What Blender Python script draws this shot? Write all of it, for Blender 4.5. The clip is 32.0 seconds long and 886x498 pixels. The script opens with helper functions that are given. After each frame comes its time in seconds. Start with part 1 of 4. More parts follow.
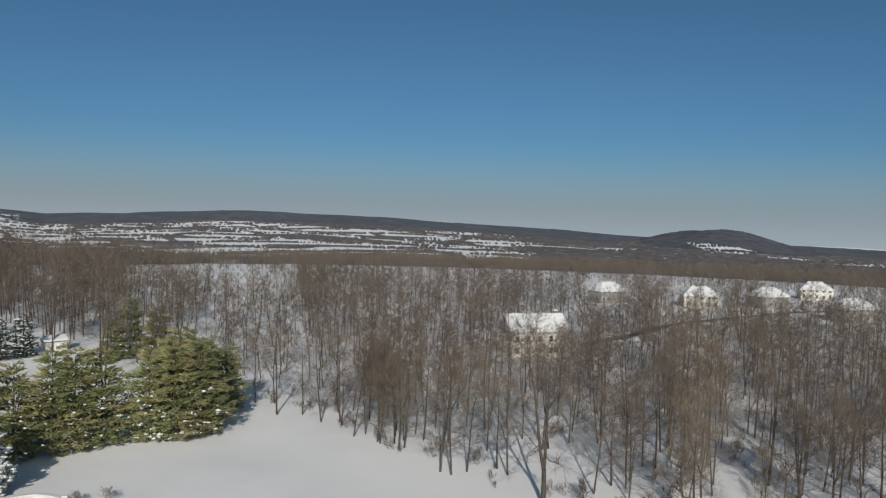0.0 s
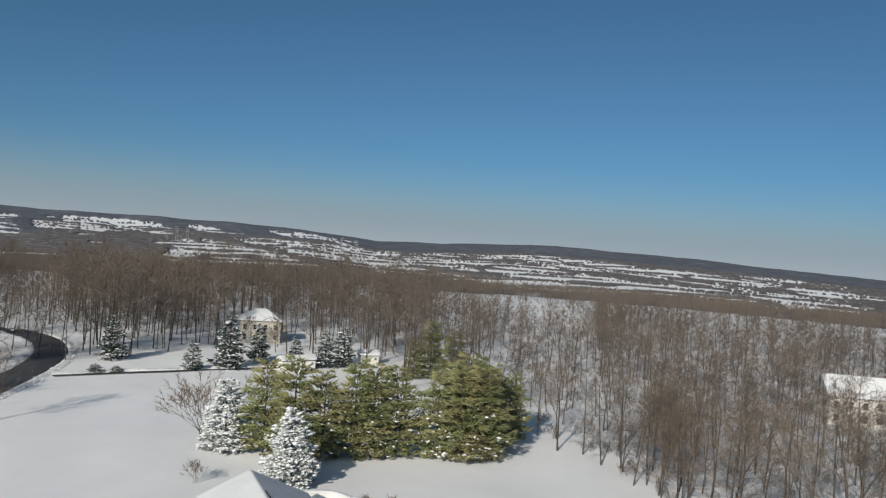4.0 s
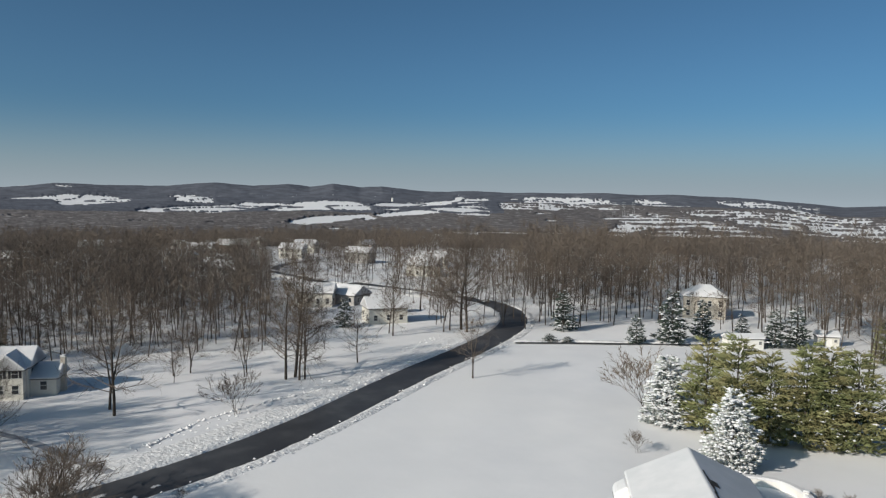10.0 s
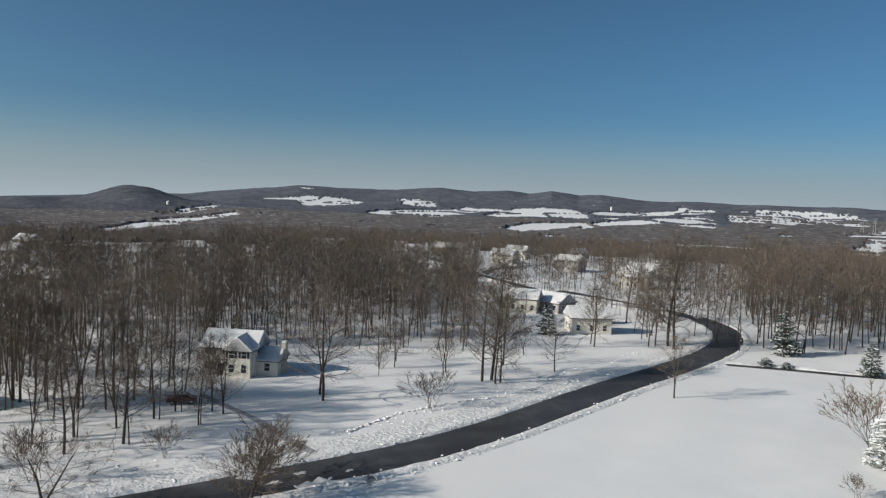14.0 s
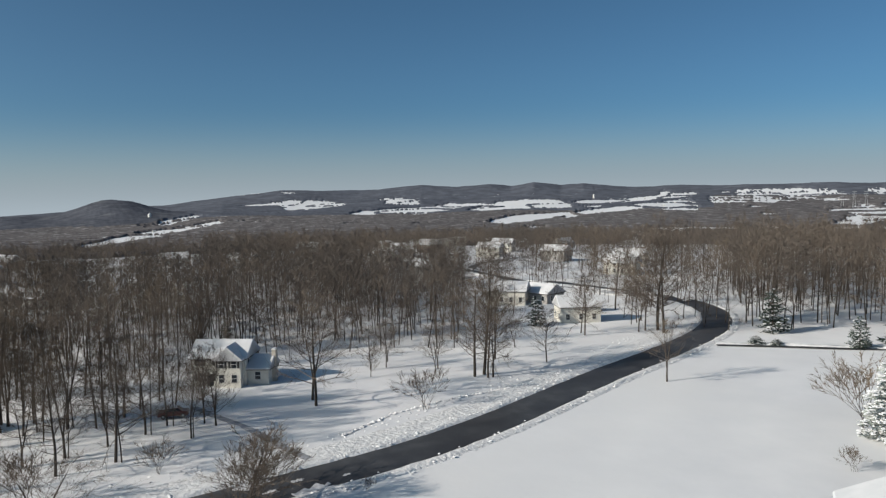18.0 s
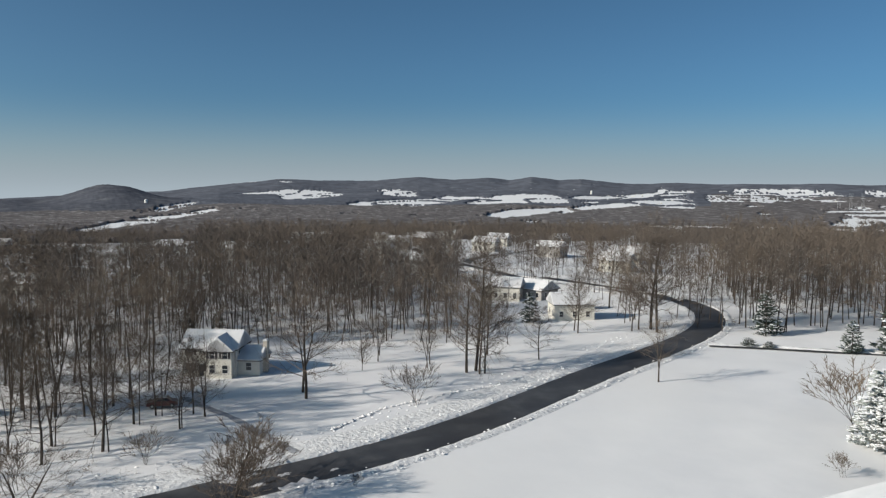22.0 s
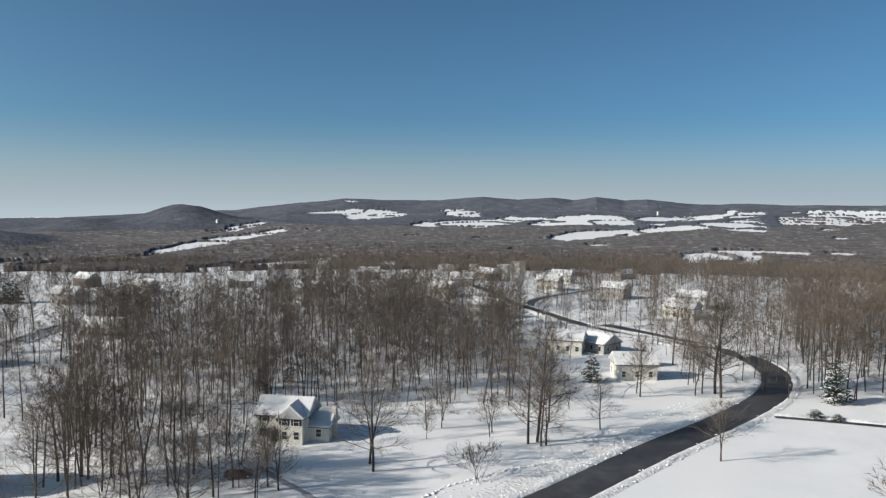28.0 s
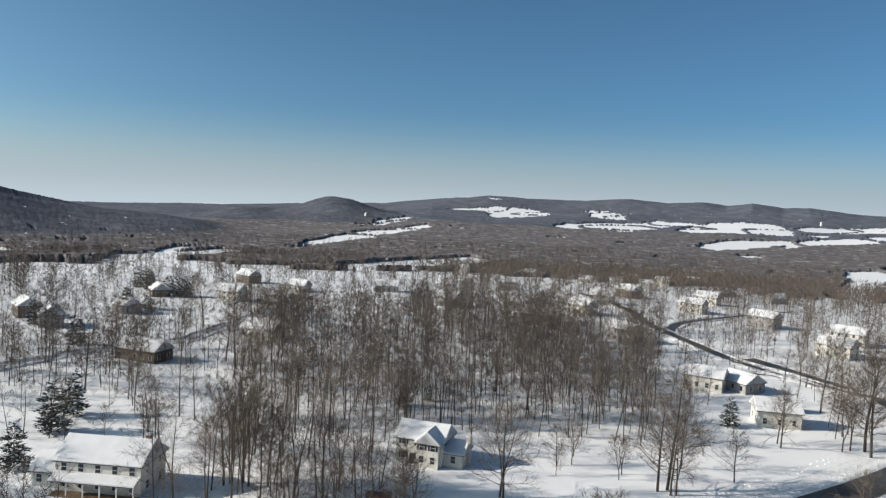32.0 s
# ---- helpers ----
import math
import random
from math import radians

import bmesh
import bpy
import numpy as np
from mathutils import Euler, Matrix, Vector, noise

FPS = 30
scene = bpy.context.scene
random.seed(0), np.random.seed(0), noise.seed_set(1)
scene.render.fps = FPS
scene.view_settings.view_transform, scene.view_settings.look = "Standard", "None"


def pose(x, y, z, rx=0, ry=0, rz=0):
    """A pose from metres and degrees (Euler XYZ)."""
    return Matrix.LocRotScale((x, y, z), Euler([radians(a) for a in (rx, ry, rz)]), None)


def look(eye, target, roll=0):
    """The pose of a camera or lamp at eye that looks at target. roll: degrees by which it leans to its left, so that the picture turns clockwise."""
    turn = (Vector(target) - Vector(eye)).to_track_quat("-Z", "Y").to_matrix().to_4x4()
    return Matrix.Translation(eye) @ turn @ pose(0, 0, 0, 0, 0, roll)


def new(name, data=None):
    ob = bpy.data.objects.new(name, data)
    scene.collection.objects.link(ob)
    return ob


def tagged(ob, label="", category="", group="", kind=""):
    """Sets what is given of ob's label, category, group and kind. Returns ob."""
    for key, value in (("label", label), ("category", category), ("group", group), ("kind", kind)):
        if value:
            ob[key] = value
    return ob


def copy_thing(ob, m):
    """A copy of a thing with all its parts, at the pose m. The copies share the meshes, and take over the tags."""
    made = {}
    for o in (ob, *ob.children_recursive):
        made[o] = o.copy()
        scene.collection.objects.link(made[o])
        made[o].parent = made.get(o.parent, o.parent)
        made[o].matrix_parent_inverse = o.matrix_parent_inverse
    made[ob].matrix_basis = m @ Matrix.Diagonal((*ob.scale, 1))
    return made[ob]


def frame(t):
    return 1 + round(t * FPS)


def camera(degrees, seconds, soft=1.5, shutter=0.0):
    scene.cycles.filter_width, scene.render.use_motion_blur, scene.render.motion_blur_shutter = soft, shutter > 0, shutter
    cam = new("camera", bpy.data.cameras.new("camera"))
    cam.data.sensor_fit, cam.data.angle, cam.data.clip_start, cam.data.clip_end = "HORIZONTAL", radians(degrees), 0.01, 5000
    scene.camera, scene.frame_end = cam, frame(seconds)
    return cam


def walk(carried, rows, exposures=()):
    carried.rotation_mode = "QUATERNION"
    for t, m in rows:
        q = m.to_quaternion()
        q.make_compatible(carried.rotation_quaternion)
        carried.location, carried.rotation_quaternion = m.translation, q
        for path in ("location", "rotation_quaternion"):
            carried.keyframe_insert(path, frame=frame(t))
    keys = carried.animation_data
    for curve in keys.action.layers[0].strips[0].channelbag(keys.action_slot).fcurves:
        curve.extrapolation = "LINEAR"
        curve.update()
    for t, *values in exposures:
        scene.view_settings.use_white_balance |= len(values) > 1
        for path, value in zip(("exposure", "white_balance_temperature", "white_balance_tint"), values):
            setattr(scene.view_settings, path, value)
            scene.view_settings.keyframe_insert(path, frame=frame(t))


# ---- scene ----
# Camera: a hovering drone that turns to its left, then climbs.
cam = camera(60.29, 32.0, soft=1.3)


def rig(x, y, z, yaw, pitch, roll):
    """A camera pose from its place, its heading to the left of +y, its pitch and its roll."""
    return pose(x, y, z, 90 + pitch, 0, yaw) @ pose(0, 0, 0, 0, 0, roll)


PATH = [
    (0, rig(-5.34, -3.67, 32.68, -4.80, -2.54, 1.57)),
    (0.5, rig(-5.49, -3.61, 32.72, -3.62, -2.64, 1.73)),
    (1, rig(-5.15, -3.40, 32.66, -0.78, -1.72, 1.08)),
    (1.5, rig(-4.79, -3.15, 32.64, 2.73, -1.19, 3.19)),
    (2, rig(-4.45, -2.83, 32.67, 5.48, -1.31, 4.54)),
    (2.5, rig(-3.92, -2.56, 32.66, 8.65, -2.05, 4.58)),
    (3, rig(-3.54, -2.36, 32.59, 11.32, -1.48, 3.47)),
    (3.5, rig(-3.40, -2.29, 32.54, 14.46, -0.94, 3.63)),
    (5.5, rig(-2.28, -1.54, 32.69, 27.62, -2.04, 3.20)),
    (6, rig(-2.26, -1.38, 32.65, 29.81, -2.80, 2.39)),
    (6.5, rig(-2.25, -1.35, 32.66, 31.70, -3.79, 2.11)),
    (7, rig(-2.18, -1.51, 32.73, 34.25, -3.74, 2.46)),
    (7.5, rig(-2.03, -1.89, 32.84, 36.41, -3.97, 2.05)),
    (8, rig(-1.90, -2.22, 33.01, 38.94, -5.03, 2.48)),
    (8.5, rig(-1.75, -2.43, 33.20, 41.65, -5.68, 2.74)),
    (9, rig(-1.52, -2.76, 33.38, 44.63, -5.71, 1.52)),
    (9.5, rig(-1.16, -2.74, 33.51, 47.49, -5.22, 0.80)),
    (10, rig(-1.27, -2.32, 33.30, 50.52, -4.24, 0.81)),
    (10.5, rig(-1.38, -1.80, 33.14, 53.12, -4.41, -0.11)),
    (11, rig(-1.40, -1.21, 33.13, 56.40, -5.07, 0.93)),
    (11.5, rig(-1.26, -0.73, 33.08, 59.30, -5.07, 2.46)),
    (12, rig(-1.03, -0.44, 33.21, 61.83, -5.10, 1.42)),
    (12.5, rig(-0.62, -0.23, 33.23, 63.96, -4.83, 2.54)),
    (13, rig(-0.29, -0.19, 33.30, 66.54, -4.25, 1.56)),
    (13.5, rig(-0.38, -0.11, 33.17, 67.80, -3.72, 1.73)),
    (14, rig(-0.10, 0.17, 33.26, 66.71, -4.10, 2.14)),
    (14.5, rig(-0.42, 0.02, 33.23, 65.05, -4.27, -0.06)),
    (16.5, rig(-0.56, 0.09, 33.12, 65.36, -4.23, -3.17)),
    (17, rig(-0.56, 0.39, 33.35, 65.45, -4.85, -2.26)),
    (17.5, rig(-0.62, 0.45, 33.30, 65.52, -4.39, -0.65)),
    (18, rig(-0.64, 0.51, 33.25, 65.64, -4.34, -1.09)),
    (18.5, rig(-0.62, 0.55, 33.20, 65.76, -4.20, -1.17)),
    (19, rig(-0.75, 0.68, 33.21, 65.68, -4.04, -0.74)),
    (19.5, rig(-0.94, 0.78, 33.09, 65.35, -3.72, -1.53)),
    (20, rig(-1.02, 0.90, 32.97, 65.25, -3.49, -0.76)),
    (20.5, rig(-1.09, 0.99, 33.05, 64.98, -3.79, -0.67)),
    (21, rig(-1.08, 1.07, 33.18, 65.01, -4.00, -0.42)),
    (21.5, rig(-1.08, 1.08, 33.23, 65.25, -4.47, -0.25)),
    (22, rig(-1.04, 1.08, 33.63, 65.37, -4.90, 0.27)),
    (22.5, rig(-0.90, 1.14, 33.90, 65.74, -3.99, -0.58)),
    (23, rig(-1.22, 1.14, 34.52, 66.17, -2.97, 0.84)),
    (23.5, rig(-1.29, 1.18, 34.96, 66.21, -2.75, 1.85)),
    (24, rig(-1.27, 1.19, 35.84, 65.46, -2.28, 2.67)),
    (24.5, rig(-1.15, 1.05, 36.67, 65.28, -2.00, 0.99)),
    (25, rig(-0.85, 0.87, 37.67, 65.83, -2.41, 0.30)),
    (25.5, rig(-0.55, 0.62, 38.59, 66.17, -2.78, 0.82)),
    (27.5, rig(1.41, -0.32, 43.00, 68.57, -2.85, 0.80)),
    (28, rig(2.18, -0.56, 44.10, 70.11, -3.59, 0.46)),
    (28.5, rig(3.16, -0.72, 45.45, 72.23, -4.24, 0.48)),
    (29, rig(4.24, -0.89, 46.89, 74.33, -4.74, 2.20)),
    (29.5, rig(5.26, -1.30, 48.24, 75.71, -4.05, 2.09)),
    (30, rig(6.08, -1.85, 49.50, 77.61, -3.79, 2.20)),
    (30.5, rig(6.44, -2.10, 50.29, 79.67, -3.19, 2.25)),
    (31, rig(6.68, -2.14, 51.26, 81.40, -2.85, 1.26)),
    (31.5, rig(6.89, -2.02, 51.73, 81.58, -3.18, 2.38)),
    (32, rig(7.12, -1.99, 52.69, 80.70, -4.12, 2.52)),
]
walk(cam, PATH, [(0, -0.14), (3.5, 0.02), (9, 0.08), (14, 0.15), (26, 0.36), (32, 0.56)])

# ---------------------------------------------------------------- world and light
SUN_EL, SUN_AZ = radians(25), radians(183)      # azimuth clockwise from +y
world = bpy.data.worlds.new("world")
scene.world = world
world.use_nodes = True
wt = world.node_tree
sky = wt.nodes.new("ShaderNodeTexSky")
sky.sky_type, sky.sun_disc = "NISHITA", False
sky.sun_elevation, sky.sun_rotation = SUN_EL, SUN_AZ
sky.altitude, sky.air_density, sky.dust_density, sky.ozone_density = 600, 0.5, 3.0, 5.0
deep = wt.nodes.new("ShaderNodeHueSaturation")
deep.inputs["Saturation"].default_value = 1.02
wt.links.new(sky.outputs[0], deep.inputs["Color"])
tint = wt.nodes.new("ShaderNodeMix")
tint.data_type, tint.blend_type = "RGBA", "MULTIPLY"
tint.inputs[0].default_value, tint.inputs[7].default_value = 1.0, (0.078, 0.099, 0.084, 1)
wt.links.new(deep.outputs[0], tint.inputs[6])
# pale winter haze low over the horizon
coord = wt.nodes.new("ShaderNodeTexCoord")
split = wt.nodes.new("ShaderNodeSeparateXYZ")
wt.links.new(coord.outputs["Generated"], split.inputs[0])
rise = wt.nodes.new("ShaderNodeMapRange")
rise.interpolation_type = "SMOOTHERSTEP"
rise.inputs["From Min"].default_value, rise.inputs["From Max"].default_value = -0.07, 0.125
rise.inputs["To Min"].default_value, rise.inputs["To Max"].default_value = 1.0, 0.0
wt.links.new(split.outputs["Z"], rise.inputs["Value"])
veil = wt.nodes.new("ShaderNodeMix")
veil.data_type = "RGBA"
veil.inputs[7].default_value = (0.375, 0.44, 0.49, 1)
wt.links.new(rise.outputs[0], veil.inputs[0])
wt.links.new(tint.outputs[2], veil.inputs[6])
wt.links.new(veil.outputs[2], wt.nodes["Background"].inputs[0])
wt.nodes["Background"].inputs[1].default_value = 1.0
sun = new("sun", bpy.data.lights.new("sun", "SUN"))
sun.data.energy, sun.data.angle, sun.data.color = 4.2, radians(0.5), (1.0, 0.915, 0.80)
sun.matrix_world = look((0, 0, 300), Vector((0, 0, 300)) - Vector((math.sin(SUN_AZ) * math.cos(SUN_EL), math.cos(SUN_AZ) * math.cos(SUN_EL), math.sin(SUN_EL))))


# ---------------------------------------------------------------- materials
def material(name, color, rough=0.8, metal=0.0, second=None, scale=1.0, detail=6.0, bump=0.0, bump_scale=None, spread=(0.35, 0.65), per_object=0.0, third=None, third_scale=0.1, spec=0.3, third_range=(0.42, 0.62)):
    """A surface of two colours mixed by noise in metres, with a broad third tone, fine relief and a change from piece to piece."""
    m = bpy.data.materials.new(name)
    m.use_nodes = True
    nt = m.node_tree
    b = nt.nodes["Principled BSDF"]
    b.inputs["Roughness"].default_value, b.inputs["Metallic"].default_value = rough, metal
    b.inputs["Specular IOR Level"].default_value = spec
    geo = nt.nodes.new("ShaderNodeNewGeometry")
    col = nt.nodes.new("ShaderNodeMix")
    col.data_type = "RGBA"
    col.inputs[6].default_value, col.inputs[7].default_value = (*color, 1), (*(second or [c * 0.8 for c in color]), 1)
    n = nt.nodes.new("ShaderNodeTexNoise")
    n.inputs["Scale"].default_value, n.inputs["Detail"].default_value = scale, detail
    nt.links.new(geo.outputs["Position"], n.inputs["Vector"])
    r = nt.nodes.new("ShaderNodeMapRange")
    r.inputs["From Min"].default_value, r.inputs["From Max"].default_value = spread
    nt.links.new(n.outputs["Fac"], r.inputs["Value"])
    nt.links.new(r.outputs[0], col.inputs[0])
    out = col.outputs[2]
    if third:
        n2 = nt.nodes.new("ShaderNodeTexNoise")
        n2.inputs["Scale"].default_value, n2.inputs["Detail"].default_value = third_scale, 3
        nt.links.new(geo.outputs["Position"], n2.inputs["Vector"])
        r2 = nt.nodes.new("ShaderNodeMapRange")
        r2.inputs["From Min"].default_value, r2.inputs["From Max"].default_value = third_range
        nt.links.new(n2.outputs["Fac"], r2.inputs["Value"])
        c2 = nt.nodes.new("ShaderNodeMix")
        c2.data_type = "RGBA"
        c2.inputs[7].default_value = (*third, 1)
        nt.links.new(out, c2.inputs[6])
        nt.links.new(r2.outputs[0], c2.inputs[0])
        out = c2.outputs[2]
    if per_object:
        info = nt.nodes.new("ShaderNodeObjectInfo")
        hsv = nt.nodes.new("ShaderNodeHueSaturation")
        mr = nt.nodes.new("ShaderNodeMapRange")
        mr.inputs["To Min"].default_value, mr.inputs["To Max"].default_value = 1 - per_object, 1 + per_object
        nt.links.new(info.outputs["Random"], mr.inputs["Value"])
        nt.links.new(mr.outputs[0], hsv.inputs["Value"])
        nt.links.new(out, hsv.inputs["Color"])
        out = hsv.outputs[0]
    nt.links.new(out, b.inputs["Base Color"])
    if bump:
        bn = nt.nodes.new("ShaderNodeTexNoise")
        bn.inputs["Scale"].default_value, bn.inputs["Detail"].default_value = bump_scale or scale, 8
        nt.links.new(geo.outputs["Position"], bn.inputs["Vector"])
        bp = nt.nodes.new("ShaderNodeBump")
        bp.inputs["Strength"].default_value, bp.inputs["Distance"].default_value = 1.0, bump
        nt.links.new(bn.outputs["Fac"], bp.inputs["Height"])
        nt.links.new(bp.outputs[0], b.inputs["Normal"])
    return m


SNOW = material("snow", (0.80, 0.80, 0.82), 0.65, second=(0.74, 0.745, 0.77), scale=0.12, bump=0.05, bump_scale=0.35, third=(0.77, 0.77, 0.78), third_scale=0.02, spec=0.2)
ROOF_SNOW = material("roof snow", (0.69, 0.69, 0.71), 0.6, second=(0.62, 0.63, 0.65), scale=0.5, bump=0.03, spec=0.2)
PLOWED = material("plowed snow", (0.76, 0.76, 0.77), 0.7, second=(0.56, 0.56, 0.575), scale=1.1, bump=0.22, bump_scale=1.6, spread=(0.42, 0.75))
ASPHALT = material("wet asphalt", (0.052, 0.053, 0.057), 0.5, second=(0.078, 0.078, 0.082), scale=0.5, bump=0.004, bump_scale=30, third=(0.042, 0.042, 0.046), third_scale=0.15, spec=0.25)
SLUSH = material("packed snow on asphalt", (0.70, 0.70, 0.72), 0.6, second=(0.45, 0.45, 0.47), scale=1.2, bump=0.02)
GREYSNOW = material("grey packed snow", (0.36, 0.37, 0.40), 0.6, second=(0.26, 0.27, 0.29), scale=0.6, bump=0.03)
BARK = material("bark", (0.075, 0.06, 0.05), 0.9, second=(0.042, 0.035, 0.03), scale=3.0, bump=0.02, bump_scale=9, per_object=0.25)
TWIG = material("twigs", (0.128, 0.108, 0.095), 0.9, second=(0.108, 0.09, 0.078), scale=0.6, per_object=0.25, third=(0.16, 0.128, 0.1), third_scale=0.05, spec=0.0)
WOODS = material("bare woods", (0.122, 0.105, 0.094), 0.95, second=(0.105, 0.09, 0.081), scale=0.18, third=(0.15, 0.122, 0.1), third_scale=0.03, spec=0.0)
# distance haze mixed into the base colour; the pale flecks are snow
HAZED_FARWOODS = material("far bare woods with haze tint", (0.158, 0.147, 0.150), 0.95, second=(0.105, 0.099, 0.103), scale=0.035, detail=9, third=(0.36, 0.355, 0.365), third_scale=0.05, third_range=(0.57, 0.74), spec=0.0)
# blue of the far air painted into the hill woods' colour
HAZED_FARHILLS = material("snowy hill woods with haze blue", (0.125, 0.135, 0.165), 0.95, second=(0.09, 0.098, 0.12), scale=0.018, detail=10, third=(0.19, 0.20, 0.225), third_scale=0.011, third_range=(0.62, 0.80), spec=0.0)
NEEDLE = material("pine needles", (0.185, 0.20, 0.088), 0.85, second=(0.135, 0.152, 0.07), scale=0.7, third=(0.23, 0.21, 0.105), third_scale=0.3, per_object=0.15)
SPRUCE = material("spruce needles", (0.055, 0.072, 0.058), 0.75, second=(0.035, 0.048, 0.042), scale=1.0, per_object=0.2)
# bluish haze put into the colour of the nearer hills' woods
HAZED_NEARHILLS = material("steep wooded hill with haze tint", (0.105, 0.112, 0.135), 0.95, second=(0.075, 0.08, 0.098), scale=0.03, detail=10, third=(0.15, 0.155, 0.17), third_scale=0.02, third_range=(0.55, 0.8), spec=0.0)
FROSTED = material("snow-dusted needles", (0.40, 0.42, 0.41), 0.75, second=(0.20, 0.225, 0.20), scale=1.6)
CLUMPSNOW = material("snow on boughs", (0.80, 0.80, 0.82), 0.65, second=(0.70, 0.71, 0.74), scale=1.5)
SIDING = material("white siding", (0.66, 0.64, 0.58), 0.6, second=(0.58, 0.56, 0.51), scale=0.8, per_object=0.08)
STUCCO = material("tan stucco", (0.50, 0.46, 0.40), 0.85, second=(0.43, 0.395, 0.345), scale=1.0, bump=0.006, bump_scale=20)
BRICK = material("brick", (0.28, 0.15, 0.10), 0.85, second=(0.20, 0.11, 0.08), scale=4.0)
SHINGLE = material("dark shingles", (0.07, 0.065, 0.062), 0.9, second=(0.045, 0.043, 0.042), scale=2.5)
GLASS = material("window glass", (0.02, 0.025, 0.03), 0.08, second=(0.03, 0.035, 0.045), scale=0.3, spec=0.6)
SHUTTER = material("dark shutters", (0.025, 0.025, 0.03), 0.6, second=(0.035, 0.035, 0.04), scale=1)
TRIM = material("white trim", (0.72, 0.71, 0.68), 0.5, second=(0.65, 0.64, 0.61), scale=0.6)
WOOD = material("deck wood", (0.24, 0.16, 0.10), 0.8, second=(0.17, 0.11, 0.07), scale=2.0)
BROWN = material("brown siding", (0.16, 0.12, 0.095), 0.8, second=(0.12, 0.09, 0.07), scale=0.8)
GREYWALL = material("grey siding", (0.34, 0.33, 0.32), 0.7, second=(0.28, 0.27, 0.26), scale=0.8, per_object=0.12)
CAR_RED = material("dark red paint", (0.09, 0.02, 0.018), 0.3, second=(0.07, 0.016, 0.014), scale=1, spec=0.5)
CAR_DARK = material("black paint", (0.015, 0.016, 0.018), 0.25, second=(0.02, 0.02, 0.022), scale=1, spec=0.5)
TYRE = material("tyre rubber", (0.02, 0.02, 0.02), 0.9, second=(0.03, 0.03, 0.03), scale=5)
STEEL = material("galvanised steel", (0.45, 0.46, 0.47), 0.45, metal=0.7, second=(0.35, 0.36, 0.37), scale=3)


# ---------------------------------------------------------------- mesh tools
def mesh_np(name, V, F, mats, idx=None, smooth=False):
    """A mesh of triangles or quads from arrays."""
    V, F = np.asarray(V, np.float32), np.asarray(F, np.int32)
    me = bpy.data.meshes.new(name)
    k = F.shape[1]
    me.vertices.add(len(V))
    me.vertices.foreach_set("co", V.ravel())
    me.loops.add(F.size)
    me.loops.foreach_set("vertex_index", F.ravel())
    me.polygons.add(len(F))
    me.polygons.foreach_set("loop_start", np.arange(0, F.size, k, dtype=np.int32))
    if idx is not None:
        me.polygons.foreach_set("material_index", np.asarray(idx, np.int32))
    me.polygons.foreach_set("use_smooth", np.full(len(F), smooth))
    for m in mats if isinstance(mats, (list, tuple)) else [mats]:
        me.materials.append(m)
    me.update(calc_edges=True)
    me.validate()
    return me


def part(name, bm, mat, parent, label=""):
    """One mesh object from a bmesh, under a thing or a part."""
    me = bpy.data.meshes.new(name)
    bmesh.ops.recalc_face_normals(bm, faces=bm.faces)
    bm.to_mesh(me)
    bm.free()
    me.materials.append(mat)
    ob = new(name, me)
    ob.parent = parent
    if label:
        ob["label"] = label
    return ob


def box(x0, y0, z0, x1, y1, z1, bevel=0.0, bm=None):
    bm = bm or bmesh.new()
    c = [bm.verts.new(v) for v in ((x0, y0, z0), (x1, y0, z0), (x1, y1, z0), (x0, y1, z0), (x0, y0, z1), (x1, y0, z1), (x1, y1, z1), (x0, y1, z1))]
    fs = [bm.faces.new([c[i] for i in f]) for f in ((0, 3, 2, 1), (4, 5, 6, 7), (0, 1, 5, 4), (1, 2, 6, 5), (2, 3, 7, 6), (3, 0, 4, 7))]
    if bevel:
        bmesh.ops.bevel(bm, geom=list({e for f in fs for e in f.edges}), offset=bevel, segments=1, affect="EDGES")
    return bm


def prism(outline, z0, z1, bm=None):
    """An upright prism over a plan outline."""
    bm = bm or bmesh.new()
    lo, hi = [bm.verts.new((*p, z0)) for p in outline], [bm.verts.new((*p, z1)) for p in outline]
    bm.faces.new(lo[::-1]), bm.faces.new(hi)
    for i in range(len(outline)):
        j = (i + 1) % len(outline)
        bm.faces.new((lo[i], lo[j], hi[j], hi[i]))
    return bm


def solid(verts, faces, bm=None):
    bm = bm or bmesh.new()
    vs = [bm.verts.new(v) for v in verts]
    for f in faces:
        bm.faces.new([vs[i] for i in f])
    return bm


# ---------------------------------------------------------------- the lie of the land
SKY_AZ = [-65, -45, -34.7, -30.4, -26, -19.1, -11.6, -0.6, 10, 15.4, 20, 23, 27, 33.5, 41.8, 52, 53.2, 55.2, 56.8, 58.8, 60.5, 62, 64.5, 67.2, 71.8, 74.5, 77.5, 82.5, 85.2, 96, 105, 130]
SKY_EL = [-1.7, -1.7, -1.55, -1.5, -1.4, -1.2, -0.8, -0.3, 0.0, -0.3, -0.5, -0.6, -0.2, 0.1, 0.12, 0.12, 0.22, 0.46, 0.3, 0.6, 0.38, 0.53, 0.36, 0.52, 0.2, 0.22, 0.36, -0.25, -0.6, -1.15, -1.4, -1.3]
# azimuth, distance, half widths, height of the nearer hills
HILLS = [(-25.5, 3000, 4.2, 420, 78), (-21.1, 3100, 3.0, 400, 32), (89.0, 2900, 3.4, 480, 70), (95.6, 2850, 2.8, 450, 40), (103, 1850, 3.5, 330, 17), (99.5, 1800, 2.6, 300, 12), (114.5, 1900, 9, 380, 90), (68.5, 3300, 4.2, 230, 20), (60, 3330, 3.6, 220, 17), (53, 2700, 7, 240, 16), (47, 3350, 6, 280, 16), (84, 2500, 4, 260, 12)]


